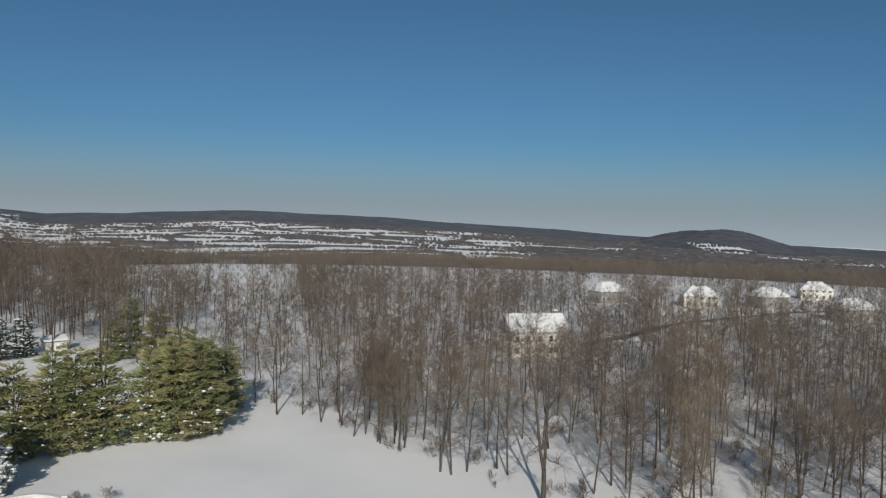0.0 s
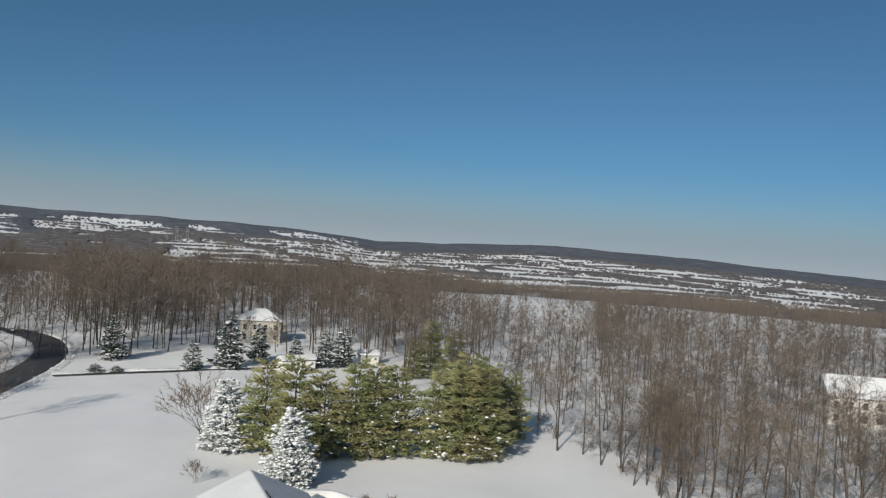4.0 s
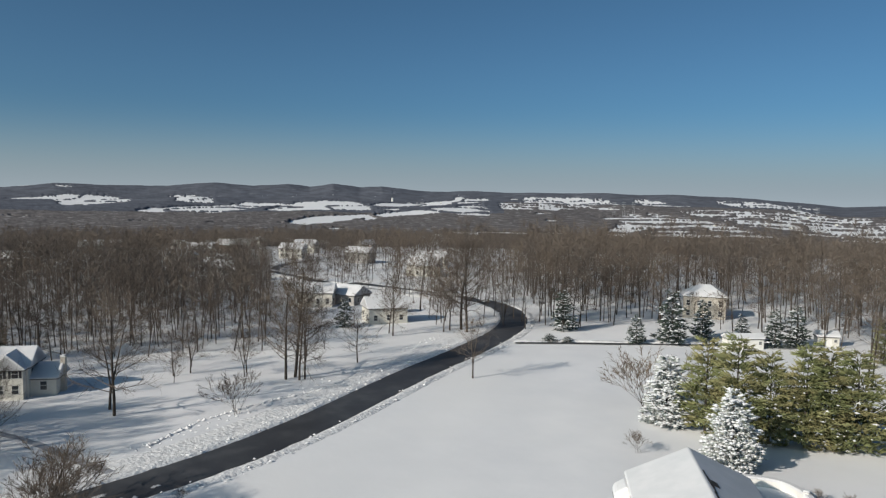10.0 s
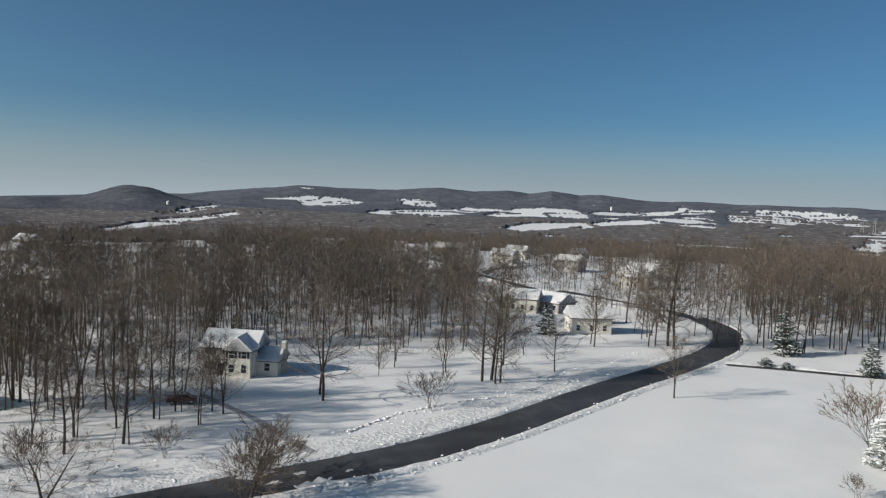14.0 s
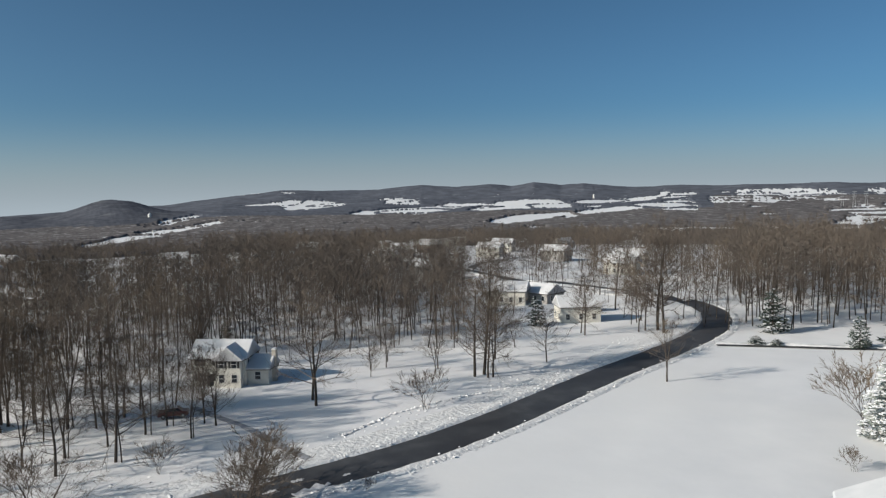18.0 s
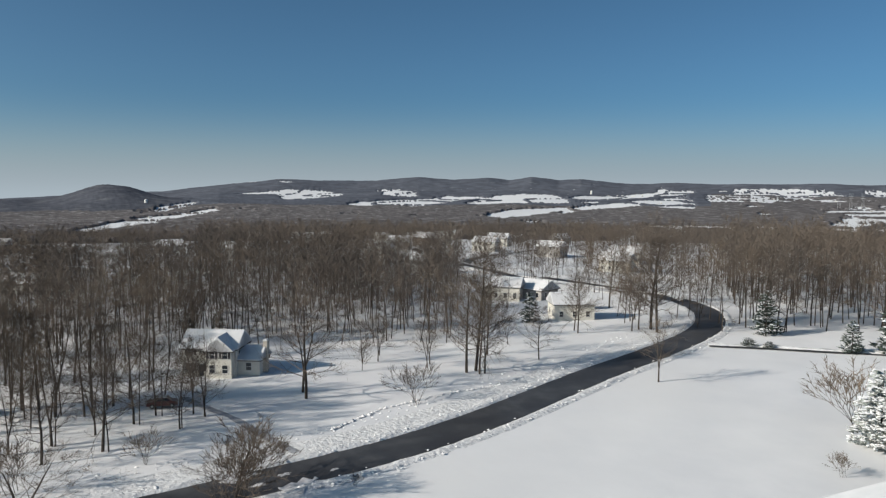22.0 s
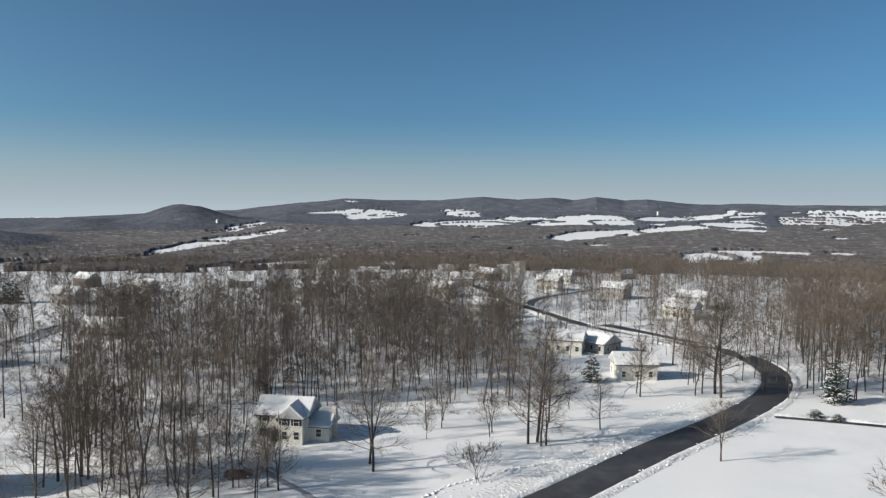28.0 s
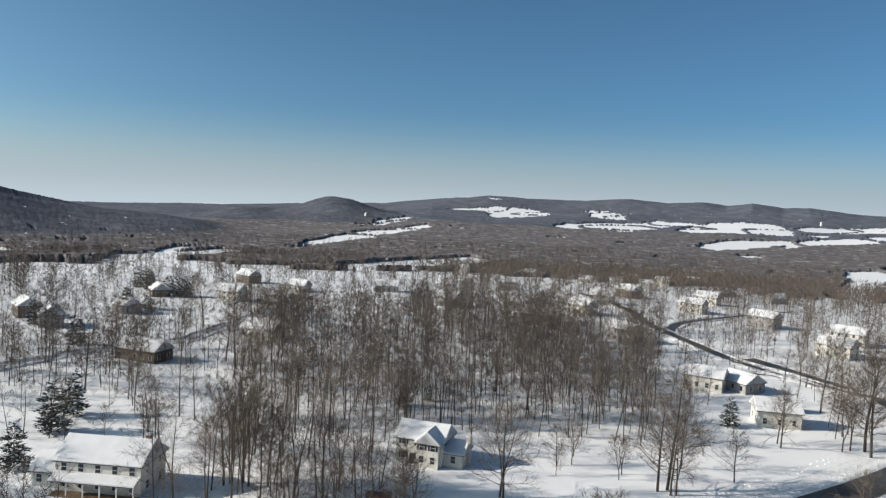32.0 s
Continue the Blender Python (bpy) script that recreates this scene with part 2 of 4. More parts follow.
def smooth(a, b, x):
    t = np.clip((x - a) / (b - a), 0, 1)
    return t * t * (3 - 2 * t)


def wave(x, y, s, k):
    return np.sin(x / s + k) * np.cos(y / s * 1.3 - k * 1.7) + 0.5 * np.sin((x + y) / s * 2.1 + k * 3)


def land(x, y):
    """Height of the ground."""
    x, y = np.asarray(x, float), np.asarray(y, float)
    r, az = np.hypot(x, y), np.degrees(np.arctan2(-x, y))
    z = -50 * smooth(330, 1300, r) + 3.0 * wave(x, y, 260, 1.0) * smooth(350, 900, r)
    el = np.interp(az, SKY_AZ, SKY_EL)
    top = 33 + 4350 * np.tan(np.radians(el)) - 9
    low = 33 + 4350 * np.tan(np.radians(np.minimum(el - 0.3, -0.45))) - 9
    z = z + (low - z) * np.clip((r - 1500) / 2700, 0, 1) + (top - low) * smooth(3700, 4350, r) + 4 * wave(x, y, 170, 2) * smooth(2000, 2900, r)
    for a, d, wa, wd, h in HILLS:
        z = z + h * np.exp(-((az - a) / wa) ** 2 - ((r - d) / wd) ** 2) * (1 + 0.06 * wave(x, y, 60, a))
    return z


# open snow fields: outlines as heading to the left of +y (degrees) and distance
FIELDS = [
    [(105.2, 640), (102.9, 1070), (100.2, 1300), (96.7, 1300), (94.9, 1160), (97.6, 760), (100.8, 650)],
    [(91, 600), (88.6, 700), (84.3, 980), (78.7, 1220), (77, 1150), (78.7, 820), (81.7, 680), (85, 600)],
    [(52.6, 1440), (50.2, 1600), (44.1, 1630), (44.5, 1490), (48.7, 1350), (52.6, 1260)],
    [(92.2, 1340), (87.1, 1890), (81.7, 2250), (81.7, 2130), (86.7, 1600), (92.0, 1290)],
    [(87.6, 2200), (83.4, 2570), (83.3, 2380), (87.1, 2090)],
    [(72.9, 2400), (71.9, 2670), (65.3, 3200), (64.0, 3150), (64.9, 2520), (71.1, 2330)],
    [(63.7, 2500), (62.5, 3080), (58.6, 3230), (56.0, 3190), (56.3, 2510), (62.1, 2380)],
    [(62.4, 1830), (59.7, 2140), (53.1, 2590), (47.5, 3170), (47.4, 2230), (51.3, 2410), (55.6, 2170), (60.4, 1790)],
    [(55.6, 3060), (52.4, 3830), (47.5, 4010), (47.5, 3210), (53.1, 2970), (55.6, 2790)],
    [(53.2, 650), (52.2, 1410), (47.3, 1590), (47.2, 1130), (51.3, 630)],
    [(70.3, 3110), (68.6, 3920), (67.2, 3880), (67.4, 3120)],
    [(77.9, 2980), (77.0, 3710), (73.2, 3810), (73.0, 3430), (76.2, 2920)],
    [(46.5, 3600), (43, 3700), (41, 3660), (38.5, 3300), (42, 2850), (46, 2720)],
    [(80.7, 3480), (80.3, 3720), (73.5, 3870), (73.3, 3680)],
    [(112, 700), (112, 1300), (108.7, 1000), (108.7, 780)],
    [(-26.6, 2350), (-34.8, 2620), (-39, 2620), (-39, 2000), (-34.6, 2000)],
    [(-10.5, 2260), (-12.1, 2460), (-19, 2680), (-17.5, 2200)],
    [(-22, 2720), (-23.2, 2430), (-26, 2340), (-27, 2540)],
    [(18.1, 480), (10.4, 455), (7.2, 270), (10.5, 300), (16.4, 325)],
]


def inside(u, v, outline):
    """Even-odd test of points in an outline."""
    o = np.zeros(u.shape, bool)
    for (u0, v0), (u1, v1) in zip(outline, outline[1:] + outline[:1]):
        o ^= ((v0 > v) != (v1 > v)) & (u < (u1 - u0) * (v - v0) / ((v1 - v0) or 1e-9) + u0)
    return o


def open_land(x, y):
    """True where the land is open snow."""
    x, y = np.asarray(x, float), np.asarray(y, float)
    r, az = np.hypot(x, y), np.degrees(np.arctan2(-x, y))
    jag = wave(x, y, 35, 3) * 0.2 + wave(x, y, 300, 8) * 0.5 * smooth(1200, 2000, r)
    o = np.zeros(r.shape, bool)
    for f in FIELDS:
        o |= inside(az + jag, r * (1 + 0.02 * jag), f)
    hedge = np.abs(wave(x, y, 160, 9)) < 0.07
    flat = (az + 3 * jag < 37 + 4 * wave(x, y, 210, 3)) & (az + 3 * jag > -11.5) & (r > 1350) & (r < 3350)
    o |= flat & (wave(x, y, 190, 5) + 0.6 * wave(x, y, 70, 2) > -0.85)
    o |= (r > 2900) & (r < 4250) & (az > 45) & (az < 80) & (wave(x, y, 150, 7) + 0.25 * wave(x, y, 60, 1) > 1.22)
    o |= (r > 1500) & (r < 3000) & (az > 40) & (az < 83) & (wave(x, y, 120, 4) + 0.5 * wave(x, y, 45, 1) > 1.3)
    o |= (r > 3300) & (r < 4100) & (az > 25 + 3 * jag) & (az < 47 + 4 * jag) & (wave(x, y, 230, 6) + 0.5 * wave(x, y, 90, 2) > 0.25)
    rows = np.mod(r + 45 * wave(x, y, 330, 2) + 6 * az, 190) < 26 + 14 * wave(x, y, 60, 4)
    return o & ~(hedge & (r > 1200)) & ~(rows & (r > 1400) & (az < 48))

# ---------------------------------------------------------------- ground, far woods
ROAD = [(-76.5, -60), (-79, -30), (-82, 0), (-85.8, 20), (-89.3, 35), (-95.5, 51), (-103, 66), (-111.5, 83), (-120, 102), (-128, 118), (-135, 129.5), (-144, 140), (-155, 148.7), (-167, 154), (-178, 155.5), (-200, 153), (-235, 147)]
ROAD_W = 7.6


def smooth_line(pts, step=2.0):
    """Points every step metres along a curve through pts."""
    p = np.array(pts, float)
    out = []
    for i in range(len(p) - 1):
        p0, p1, p2, p3 = p[max(i - 1, 0)], p[i], p[i + 1], p[min(i + 2, len(p) - 1)]
        n = max(2, int(np.hypot(*(p2 - p1)) / step))
        for t in np.arange(n) / n:
            out.append(0.5 * (2 * p1 + (p2 - p0) * t + (2 * p0 - 5 * p1 + 4 * p2 - p3) * t * t + (3 * p1 - p0 - 3 * p2 + p3) * t ** 3))
    return np.array(out + [p[-1]])


ROAD_LINE = smooth_line(ROAD)


def offset_line(line, off):
    d = np.gradient(line, axis=0)
    d /= np.linalg.norm(d, axis=1)[:, None]
    off = np.broadcast_to(off, len(line))
    return line + np.stack([-d[:, 1], d[:, 0]], -1) * off[:, None]


def ribbon(name, line, profile, mat, jitter=0.0, seed=0, zbase=None):
    """A strip swept along a line; profile: rows of (offset to the left, height)."""
    rng = np.random.default_rng(seed)
    prof = np.array(profile, float)
    base = land(line[:, 0], line[:, 1]) if zbase is None else zbase
    V = []
    for k, (o, h) in enumerate(prof):
        wob = rng.normal(0, jitter, len(line)) if 0 < k < len(prof) - 1 else 0
        q = offset_line(line, o + wob)
        V.append(np.column_stack([q, base + h * (1 + (rng.normal(0, 2.2 * jitter, len(line)) if jitter and h > 0.1 else 0))]))
    V = np.stack(V, 1)
    n, k = V.shape[:2]
    i = (np.arange(n - 1)[:, None] * k + np.arange(k - 1)[None]).ravel()
    F = np.stack([i, i + 1, i + k + 1, i + k], -1)
    return new(name, mesh_np(name, V.reshape(-1, 3), F, mat, smooth=True))


def build_ground():
    az = np.radians(np.concatenate([np.arange(-180, -50, 2.5), np.arange(-50, 135, 0.35), np.arange(135, 180.1, 3)]))
    rad = np.concatenate([np.linspace(0, 330, 60), 330 * (4850 / 330) ** (np.arange(1, 130) / 129)])
    A, R = np.meshgrid(az, rad, indexing="ij")
    X, Y = -R * np.sin(A), R * np.cos(A)
    Z = land(X, Y)
    # low drifts on the near lawns, none across the street
    near = R < 330
    gap = np.full(R.shape, 99.0)
    P = np.stack([X[near], Y[near]], -1)
    gap[near] = np.min([np.hypot(P[:, 0] - u, P[:, 1] - v) for u, v in ROAD_LINE[::3]], axis=0)
    Z += 0.12 * wave(X, Y, 9, 1.5) * (1 - smooth(200, 400, R)) * smooth(7, 22, gap)
    n, k = X.shape
    i = (np.arange(n - 1)[:, None] * k + np.arange(k - 1)[None]).ravel()
    F = np.stack([i, i + k, i + k + 1, i + 1], -1)
    ob = new("ground", mesh_np("ground", np.stack([X, Y, Z], -1).reshape(-1, 3), F, SNOW, smooth=True))
    return tagged(ob, "open ground under deep fresh snow reaching the hills", "ground", kind="structure")


def build_far_woods():
    """Canopy of the distant leafless woods: one rough sheet over the far land, left out over the fields."""
    rng = np.random.default_rng(4)
    az = np.radians(np.arange(-48, 132, 0.11))
    rad = 560 * (4700 / 560) ** (np.arange(185) / 184)
    A, R = np.meshgrid(az, rad, indexing="ij")
    R = R * (1 + 0.006 * rng.uniform(-1, 1, R.shape))
    X, Y = -R * np.sin(A), R * np.cos(A)
    D = np.degrees(A)
    soft = wave(X, Y, 45, 2) + 0.6 * wave(X, Y, 17, 5)
    wood = ~open_land(X, Y) & (R > 640 + 60 * soft)
    wood &= ~((R < 1500) & (wave(X, Y, 28, 6) + 0.7 * wave(X, Y, 11, 2) > 1.5))
    crown = (4.5 + 1.0 * wave(X, Y, 50, 1)) * rng.uniform(0.78, 1.05, R.shape)
    Z = land(X, Y) + np.where(wood, crown, -1.5)
    n, k = X.shape
    i = (np.arange(n - 1)[:, None] * k + np.arange(k - 1)[None]).ravel()
    F = np.stack([i, i + k, i + k + 1, i + 1], -1)
    keep = wood.ravel()[F].any(1)
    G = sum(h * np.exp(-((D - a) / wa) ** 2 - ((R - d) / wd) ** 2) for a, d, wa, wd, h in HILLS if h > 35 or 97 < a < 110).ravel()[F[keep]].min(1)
    # distance and hill pick among the haze-tinted colours
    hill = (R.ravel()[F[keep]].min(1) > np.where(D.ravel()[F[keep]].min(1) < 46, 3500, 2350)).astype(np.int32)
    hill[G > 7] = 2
    ob = new("far_woods", mesh_np("far_woods", np.stack([X, Y, Z], -1).reshape(-1, 3), F[keep], [HAZED_FARWOODS, HAZED_FARHILLS, HAZED_NEARHILLS], hill, smooth=True))
    return tagged(ob, "distant leafless brown woods over valley and hills", "woods", kind="stuff")


build_ground()
build_far_woods()

road = ribbon("road", ROAD_LINE, [(-ROAD_W / 2, 0.05), (-1.2, 0.10), (1.2, 0.10), (ROAD_W / 2, 0.05)], ASPHALT)
tagged(road, "dark wet asphalt street curving between plowed snow banks", "road", kind="structure")
BANK_FAR = [(3.5, 0.02), (3.9, 0.22), (4.6, 0.34), (5.5, 0.28), (6.4, 0.1), (7.3, 0.2), (8.6, 0.12), (10.4, -0.05)]
tagged(ribbon("snow_bank", ROAD_LINE, BANK_FAR, PLOWED, 0.13, 1), "plowed snow bank thrown up along the street", "snow bank", kind="structure")
BANK_NEAR = [(-5.8, -0.05), (-5.0, 0.16), (-4.4, 0.27), (-3.9, 0.2), (-3.5, 0.02)]
tagged(ribbon("snow_bank", ROAD_LINE, BANK_NEAR, PLOWED, 0.12, 2), "plowed snow bank thrown up along the lawn's edge", "snow bank", kind="structure")
LANES = [
    ("driveway", "narrow cleared driveway edged by snow along the lawn", 1.5, [(-120.5, 117), (-115.5, 124), (-110, 131), (-102, 140.5), (-94.5, 149.5), (-88, 159), (-84, 172)]),
    ("lane", "half-cleared drive of packed snow to the white house", 1.3, [(-92.5, 23.3), (-98, 21.5), (-104.3, 19.9), (-111, 18), (-117, 15.5), (-124, 13)]),
    ("road", "dark side street between snowy yards", 5.0, [(-172, 152), (-183, 156), (-192, 150), (-209, 146), (-231, 140), (-260, 140), (-302, 141), (-350, 150), (-420, 150)]),
    ("road", "dark lane curving past snowy yards", 4.5, [(-282, 140), (-304, 155), (-321, 180), (-341, 216), (-360, 250)]),
    ("driveway", "cleared driveway between snowy yards", 3.0, [(-205, 146), (-214, 131), (-206, 122)]),
    ("lane", "lane of grey packed snow curving through the valley suburb", 5.0, [(-200, -97), (-216, -87), (-230, -77), (-243, -65), (-256, -46), (-270, -41), (-293, -32), (-330, -20)]),
    ("road", "dark street behind the woods", 4.6, [(48, 189), (67, 206), (83, 224), (102, 238), (147, 264), (191, 279), (240, 285)]),
]
for k, (nm, lab, wd, pts) in enumerate(LANES):
    line = smooth_line(pts, 2.0)
    tagged(ribbon(nm, line, [(-wd / 2, 0.16), (0, 0.2), (wd / 2, 0.16)], GREYSNOW if nm == 'lane' else ASPHALT), lab, nm, kind="structure")
    for sgn in ((1,) if k == 0 else () if k == 1 else (-1, 1)):
        prof = [(sgn * (wd / 2 - 0.2), 0.14), (sgn * (wd / 2 + 0.2), 0.42), (sgn * (wd / 2 + 0.9), 0.5), (sgn * (wd / 2 + 1.8), 0.25), (sgn * (wd / 2 + 2.6), -0.2)]
        tagged(ribbon("snow_bank", line, prof if sgn < 0 else prof[::-1], PLOWED, 0.12, 20 + k), "low snow bank beside the cleared " + nm, "snow bank", kind="structure")


# ---------------------------------------------------------------- trees
def tube(pts, radii, sides):
    """Vertices and triangles of a tapered limb; the tip is a point."""
    pts = np.asarray(pts, float)
    n = len(pts)
    d = np.gradient(pts, axis=0)
    d /= np.linalg.norm(d, axis=1)[:, None] + 1e-9
    ref = np.where(np.abs(d[:, 2:]) > 0.9, [[1.0, 0, 0]], [[0, 0, 1.0]])
    u = np.cross(d, ref)
    u /= np.linalg.norm(u, axis=1)[:, None] + 1e-9
    v = np.cross(d, u)
    a = np.arange(sides) * 2 * np.pi / sides
    ring = pts[:-1, None] + np.asarray(radii)[:-1, None, None] * (u[:-1, None] * np.cos(a)[None, :, None] + v[:-1, None] * np.sin(a)[None, :, None])
    V = np.concatenate([ring.reshape(-1, 3), pts[-1:]])
    F = []
    for i in range(n - 2):
        for j in range(sides):
            p, q = i * sides + j, i * sides + (j + 1) % sides
            F += [(p, q, q + sides), (p, q + sides, p + sides)]
    for j in range(sides):
        F.append(((n - 2) * sides + j, (n - 2) * sides + (j + 1) % sides, len(V) - 1))
    return V, np.array(F)


def join(parts):
    V, F, o = [], [], 0
    for v, f in parts:
        V.append(v), F.append(f + o)
        o += len(v)
    return np.concatenate(V), np.concatenate(F)


def bend(start, direction, length, n, lift, rng, wob=0.12):
    """A limb's line that curves upwards by lift and wavers."""
    p, d, out = np.array(start, float), np.array(direction, float), [np.array(start, float)]
    for i in range(n):
        d = d + [0, 0, lift / n] + rng.normal(0, wob, 3) / math.sqrt(n)
        d /= np.linalg.norm(d)
        p = p + d * length / n
        out.append(p.copy())
    return np.array(out)


def bare_tree_mesh(seed, height, clear, forks, angle, lift, girth=0.0105, twig_r=0.02, twigs=5, low=False, lean=0.05, stems=1):
    """Trunk with main limbs, and crown of lesser branches and twigs, of a leafless tree that forks again and again."""
    rng = np.random.default_rng(seed)
    wood, crown = [], []
    depth = len(forks)

    def aim(d, spread, turn):
        """A direction at an angle to d, turned round it."""
        u = np.cross(d, [0.31, 0.17, 0.93])
        u /= np.linalg.norm(u) + 1e-9
        v = np.cross(d, u)
        return d * math.cos(spread) + (u * math.cos(turn) + v * math.sin(turn)) * math.sin(spread)

    def grow(p, d, L, r, level):
        n = 1 if (low and level > 0) or level == depth else (3 if level < 2 else 2)
        line = bend(p, d, L, n, lift * (0.4 if level == 0 else 1), rng, 0.10 if level == 0 else 0.2)
        sides = 3 if low or level > 2 else (6 if level == 0 else 4)
        last = level == depth
        taper = np.linspace(1, 0.62 if not last else 0.1, len(line))
        if last or (low and level > 1):
            V, F = tube(line[[0, -1]] if low else line, r * (taper[[0, -1]] if low else taper), 3)
        else:
            V, F = tube(np.vstack([line, line[-1] + (line[-1] - line[-2]) * 0.04]), r * np.append(taper, 0.02), sides)
        (wood if level < (1 if low else 2) else crown).append((V, F))
        d1 = (line[-1] - line[-2]) / (np.linalg.norm(line[-1] - line[-2]) + 1e-9)
        if level >= depth - 1:
            for _ in range(twigs):
                k = rng.uniform(0.15, 1)
                q = line[0] + (line[-1] - line[0]) * k if n == 1 else line[1] + (line[-1] - line[1]) * k
                t = aim(d1, rng.uniform(0.25, 0.95), rng.uniform(0, 6.283)) + np.array([0, 0, 0.15])
                t /= np.linalg.norm(t)
                tl, tr = L * rng.uniform(0.45, 0.95), twig_r * rng.uniform(0.7, 1.2)
                s = np.cross(t, rng.normal(0, 1, 3))
                s /= np.linalg.norm(s) + 1e-9
                if low:
                    crown.append((np.array([q - s * tr, q + s * tr, q + t * tl]), np.array([(0, 1, 2)])))
                else:
                    o = np.cross(t, s)
                    crown.append((np.array([q + s * tr, q - s * tr * 0.5 + o * tr, q - s * tr * 0.5 - o * tr, q + t * tl]), np.array([(0, 1, 3), (1, 2, 3), (2, 0, 3)])))
        if last:
            return
        k = forks[level]
        t0 = rng.uniform(0, 6.283)
        for i in range(k):
            lead = i == 0
            sp = angle * (rng.uniform(0.1, 0.4) if lead else rng.uniform(0.7, 1.35))
            at = line[-1] if lead or level > 2 or n < 2 else line[-1] + (line[-2] - line[-1]) * rng.uniform(0, 0.9)
            grow(at, aim(d1, sp, t0 + i * 6.283 / k + rng.uniform(-0.5, 0.5)), L * (clear[1] if level == 0 else 0.76) * (1.0 if lead else rng.uniform(0.7, 1.0)), max(r * (0.66 if lead else 0.5), twig_r * 0.9), level + 1)

    for s in range(stems):
        d = np.array([rng.normal(0, lean * (1 + 3 * (stems > 1))), rng.normal(0, lean * (1 + 3 * (stems > 1))), 1.0])
        grow(np.array([rng.normal(0, 0.12) * (stems > 1), rng.normal(0, 0.12) * (stems > 1), -0.3]), d / np.linalg.norm(d), height * clear[0], height * girth / math.sqrt(stems), 0)
    W, C = join(wood), join(crown)
    k = height / max(C[0][:, 2].max(), W[0][:, 2].max())
    return (W[0] * k, W[1]), (C[0] * k, C[1])


def leader_tree_mesh(seed, height, clear, limbs, subs, twigs, twig_r, girth=0.011, spread=0.24, twig_l=1.3, leaders=1, low=False, lean=0.035, lift=0.3):
    """Trunk and crown of a leafless tree whose stem runs on to the top, with limbs all the way up, lesser branches and twigs."""
    rng = np.random.default_rng(seed)
    wood, crown = [], []

    def off(d, spread_angle, turn):
        u = np.cross(d, [0.31, 0.17, 0.93])
        u /= np.linalg.norm(u) + 1e-9
        v = np.cross(d, u)
        return d * math.cos(spread_angle) + (u * math.cos(turn) + v * math.sin(turn)) * math.sin(spread_angle)

    def sprig(q, d, length, r):
        t = off(d, rng.uniform(0.35, 1.25), rng.uniform(0, 6.283)) + np.array([0, 0, 0.08])
        t /= np.linalg.norm(t)
        w = np.cross(t, rng.normal(0, 1, 3))
        w /= np.linalg.norm(w) + 1e-9
        crown.append((np.array([q - w * r, q + w * r, q + t * length]), np.array([(0, 1, 2)])))

    def along(line, k):
        k = min(k, 0.999) * (len(line) - 1)
        i = int(k)
        return line[i] + (line[i + 1] - line[i]) * (k - i), (line[i + 1] - line[i]) / (np.linalg.norm(line[i + 1] - line[i]) + 1e-9)

    def stem(start, d, length, r, first):
        n = 3 if low else 6
        line = bend(start, d, length, n, 0.05, rng, 0.09)
        wood.append(tube(line, r * np.linspace(1, 0.16, n + 1) ** 0.85, 3 if low else 6))
        m = max(3, int(limbs / leaders))
        turn = rng.uniform(0, 6.283)
        for i in range(m):
            k = first + (0.985 - first) * ((i + rng.uniform(0, 1)) / m) ** 0.9
            p, dd = along(line, k)
            turn += 2.4 + rng.uniform(-0.5, 0.5)
            up = (k - first) / (1 - first)
            L = height * spread * (1.12 - up) ** 0.55 * rng.uniform(0.65, 1.2) * (0.8 + 0.4 * min(1, up * 4))
            lim = bend(p, off(dd, rng.uniform(1.15, 1.5) - 0.7 * up, turn), L, 1 if low else 3, lift, rng, 0.22)
            rr = max(r * (1 - 0.8 * k) * 0.42, twig_r * 1.1)
            crown.append(tube(lim, rr * np.linspace(1, 0.25, len(lim)), 3))
            for _ in range(subs):
                q, qd = along(lim, rng.uniform(0.22, 1))
                b = bend(q, off(qd, rng.uniform(0.4, 0.95), rng.uniform(0, 6.283)), L * rng.uniform(0.3, 0.55), 1 if low else 2, 0.25, rng, 0.2)
                if low:
                    sprig(q, b[-1] - q, np.linalg.norm(b[-1] - q), twig_r * 1.2)
                else:
                    crown.append(tube(b, max(rr * 0.45, twig_r) * np.linspace(1, 0.3, len(b)), 3))
                for _ in range(twigs):
                    e, ed = along(b, rng.uniform(0.2, 1))
                    sprig(e, ed, twig_l * rng.uniform(0.6, 1.35), twig_r * rng.uniform(0.7, 1.2))
            for _ in range(twigs):
                e, ed = along(lim, rng.uniform(0.35, 1))
                sprig(e, ed, twig_l * rng.uniform(0.6, 1.3), twig_r * rng.uniform(0.7, 1.2))

    d = np.array([rng.normal(0, lean), rng.normal(0, lean), 1.0])
    d /= np.linalg.norm(d)
    if leaders == 1:
        stem(np.array([0, 0, -0.3]), d, height, height * girth, clear)
    else:
        bole = bend(np.array([0, 0, -0.3]), d, height * clear * 1.15, 3, 0.0, rng, 0.06)
        wood.append(tube(np.vstack([bole, bole[-1] + d * 0.2]), height * girth * np.array([1.15, 0.95, 0.88, 0.84, 0.3]), 6))
        a0 = rng.uniform(0, 6.283)
        for i in range(leaders):
            stem(bole[-1] - d * 0.3 * i, off(d, rng.uniform(0.22, 0.5) if i else 0.12, a0 + i * 6.283 / leaders + rng.uniform(-0.4, 0.4)), height * (1 - clear) * rng.uniform(0.8, 1.05), height * girth * 0.66, 0.12)
    W, C = join(wood), join(crown)
    k = height / max(C[0][:, 2].max(), W[0][:, 2].max())
    return (W[0] * k, W[1]), (C[0] * k, C[1])


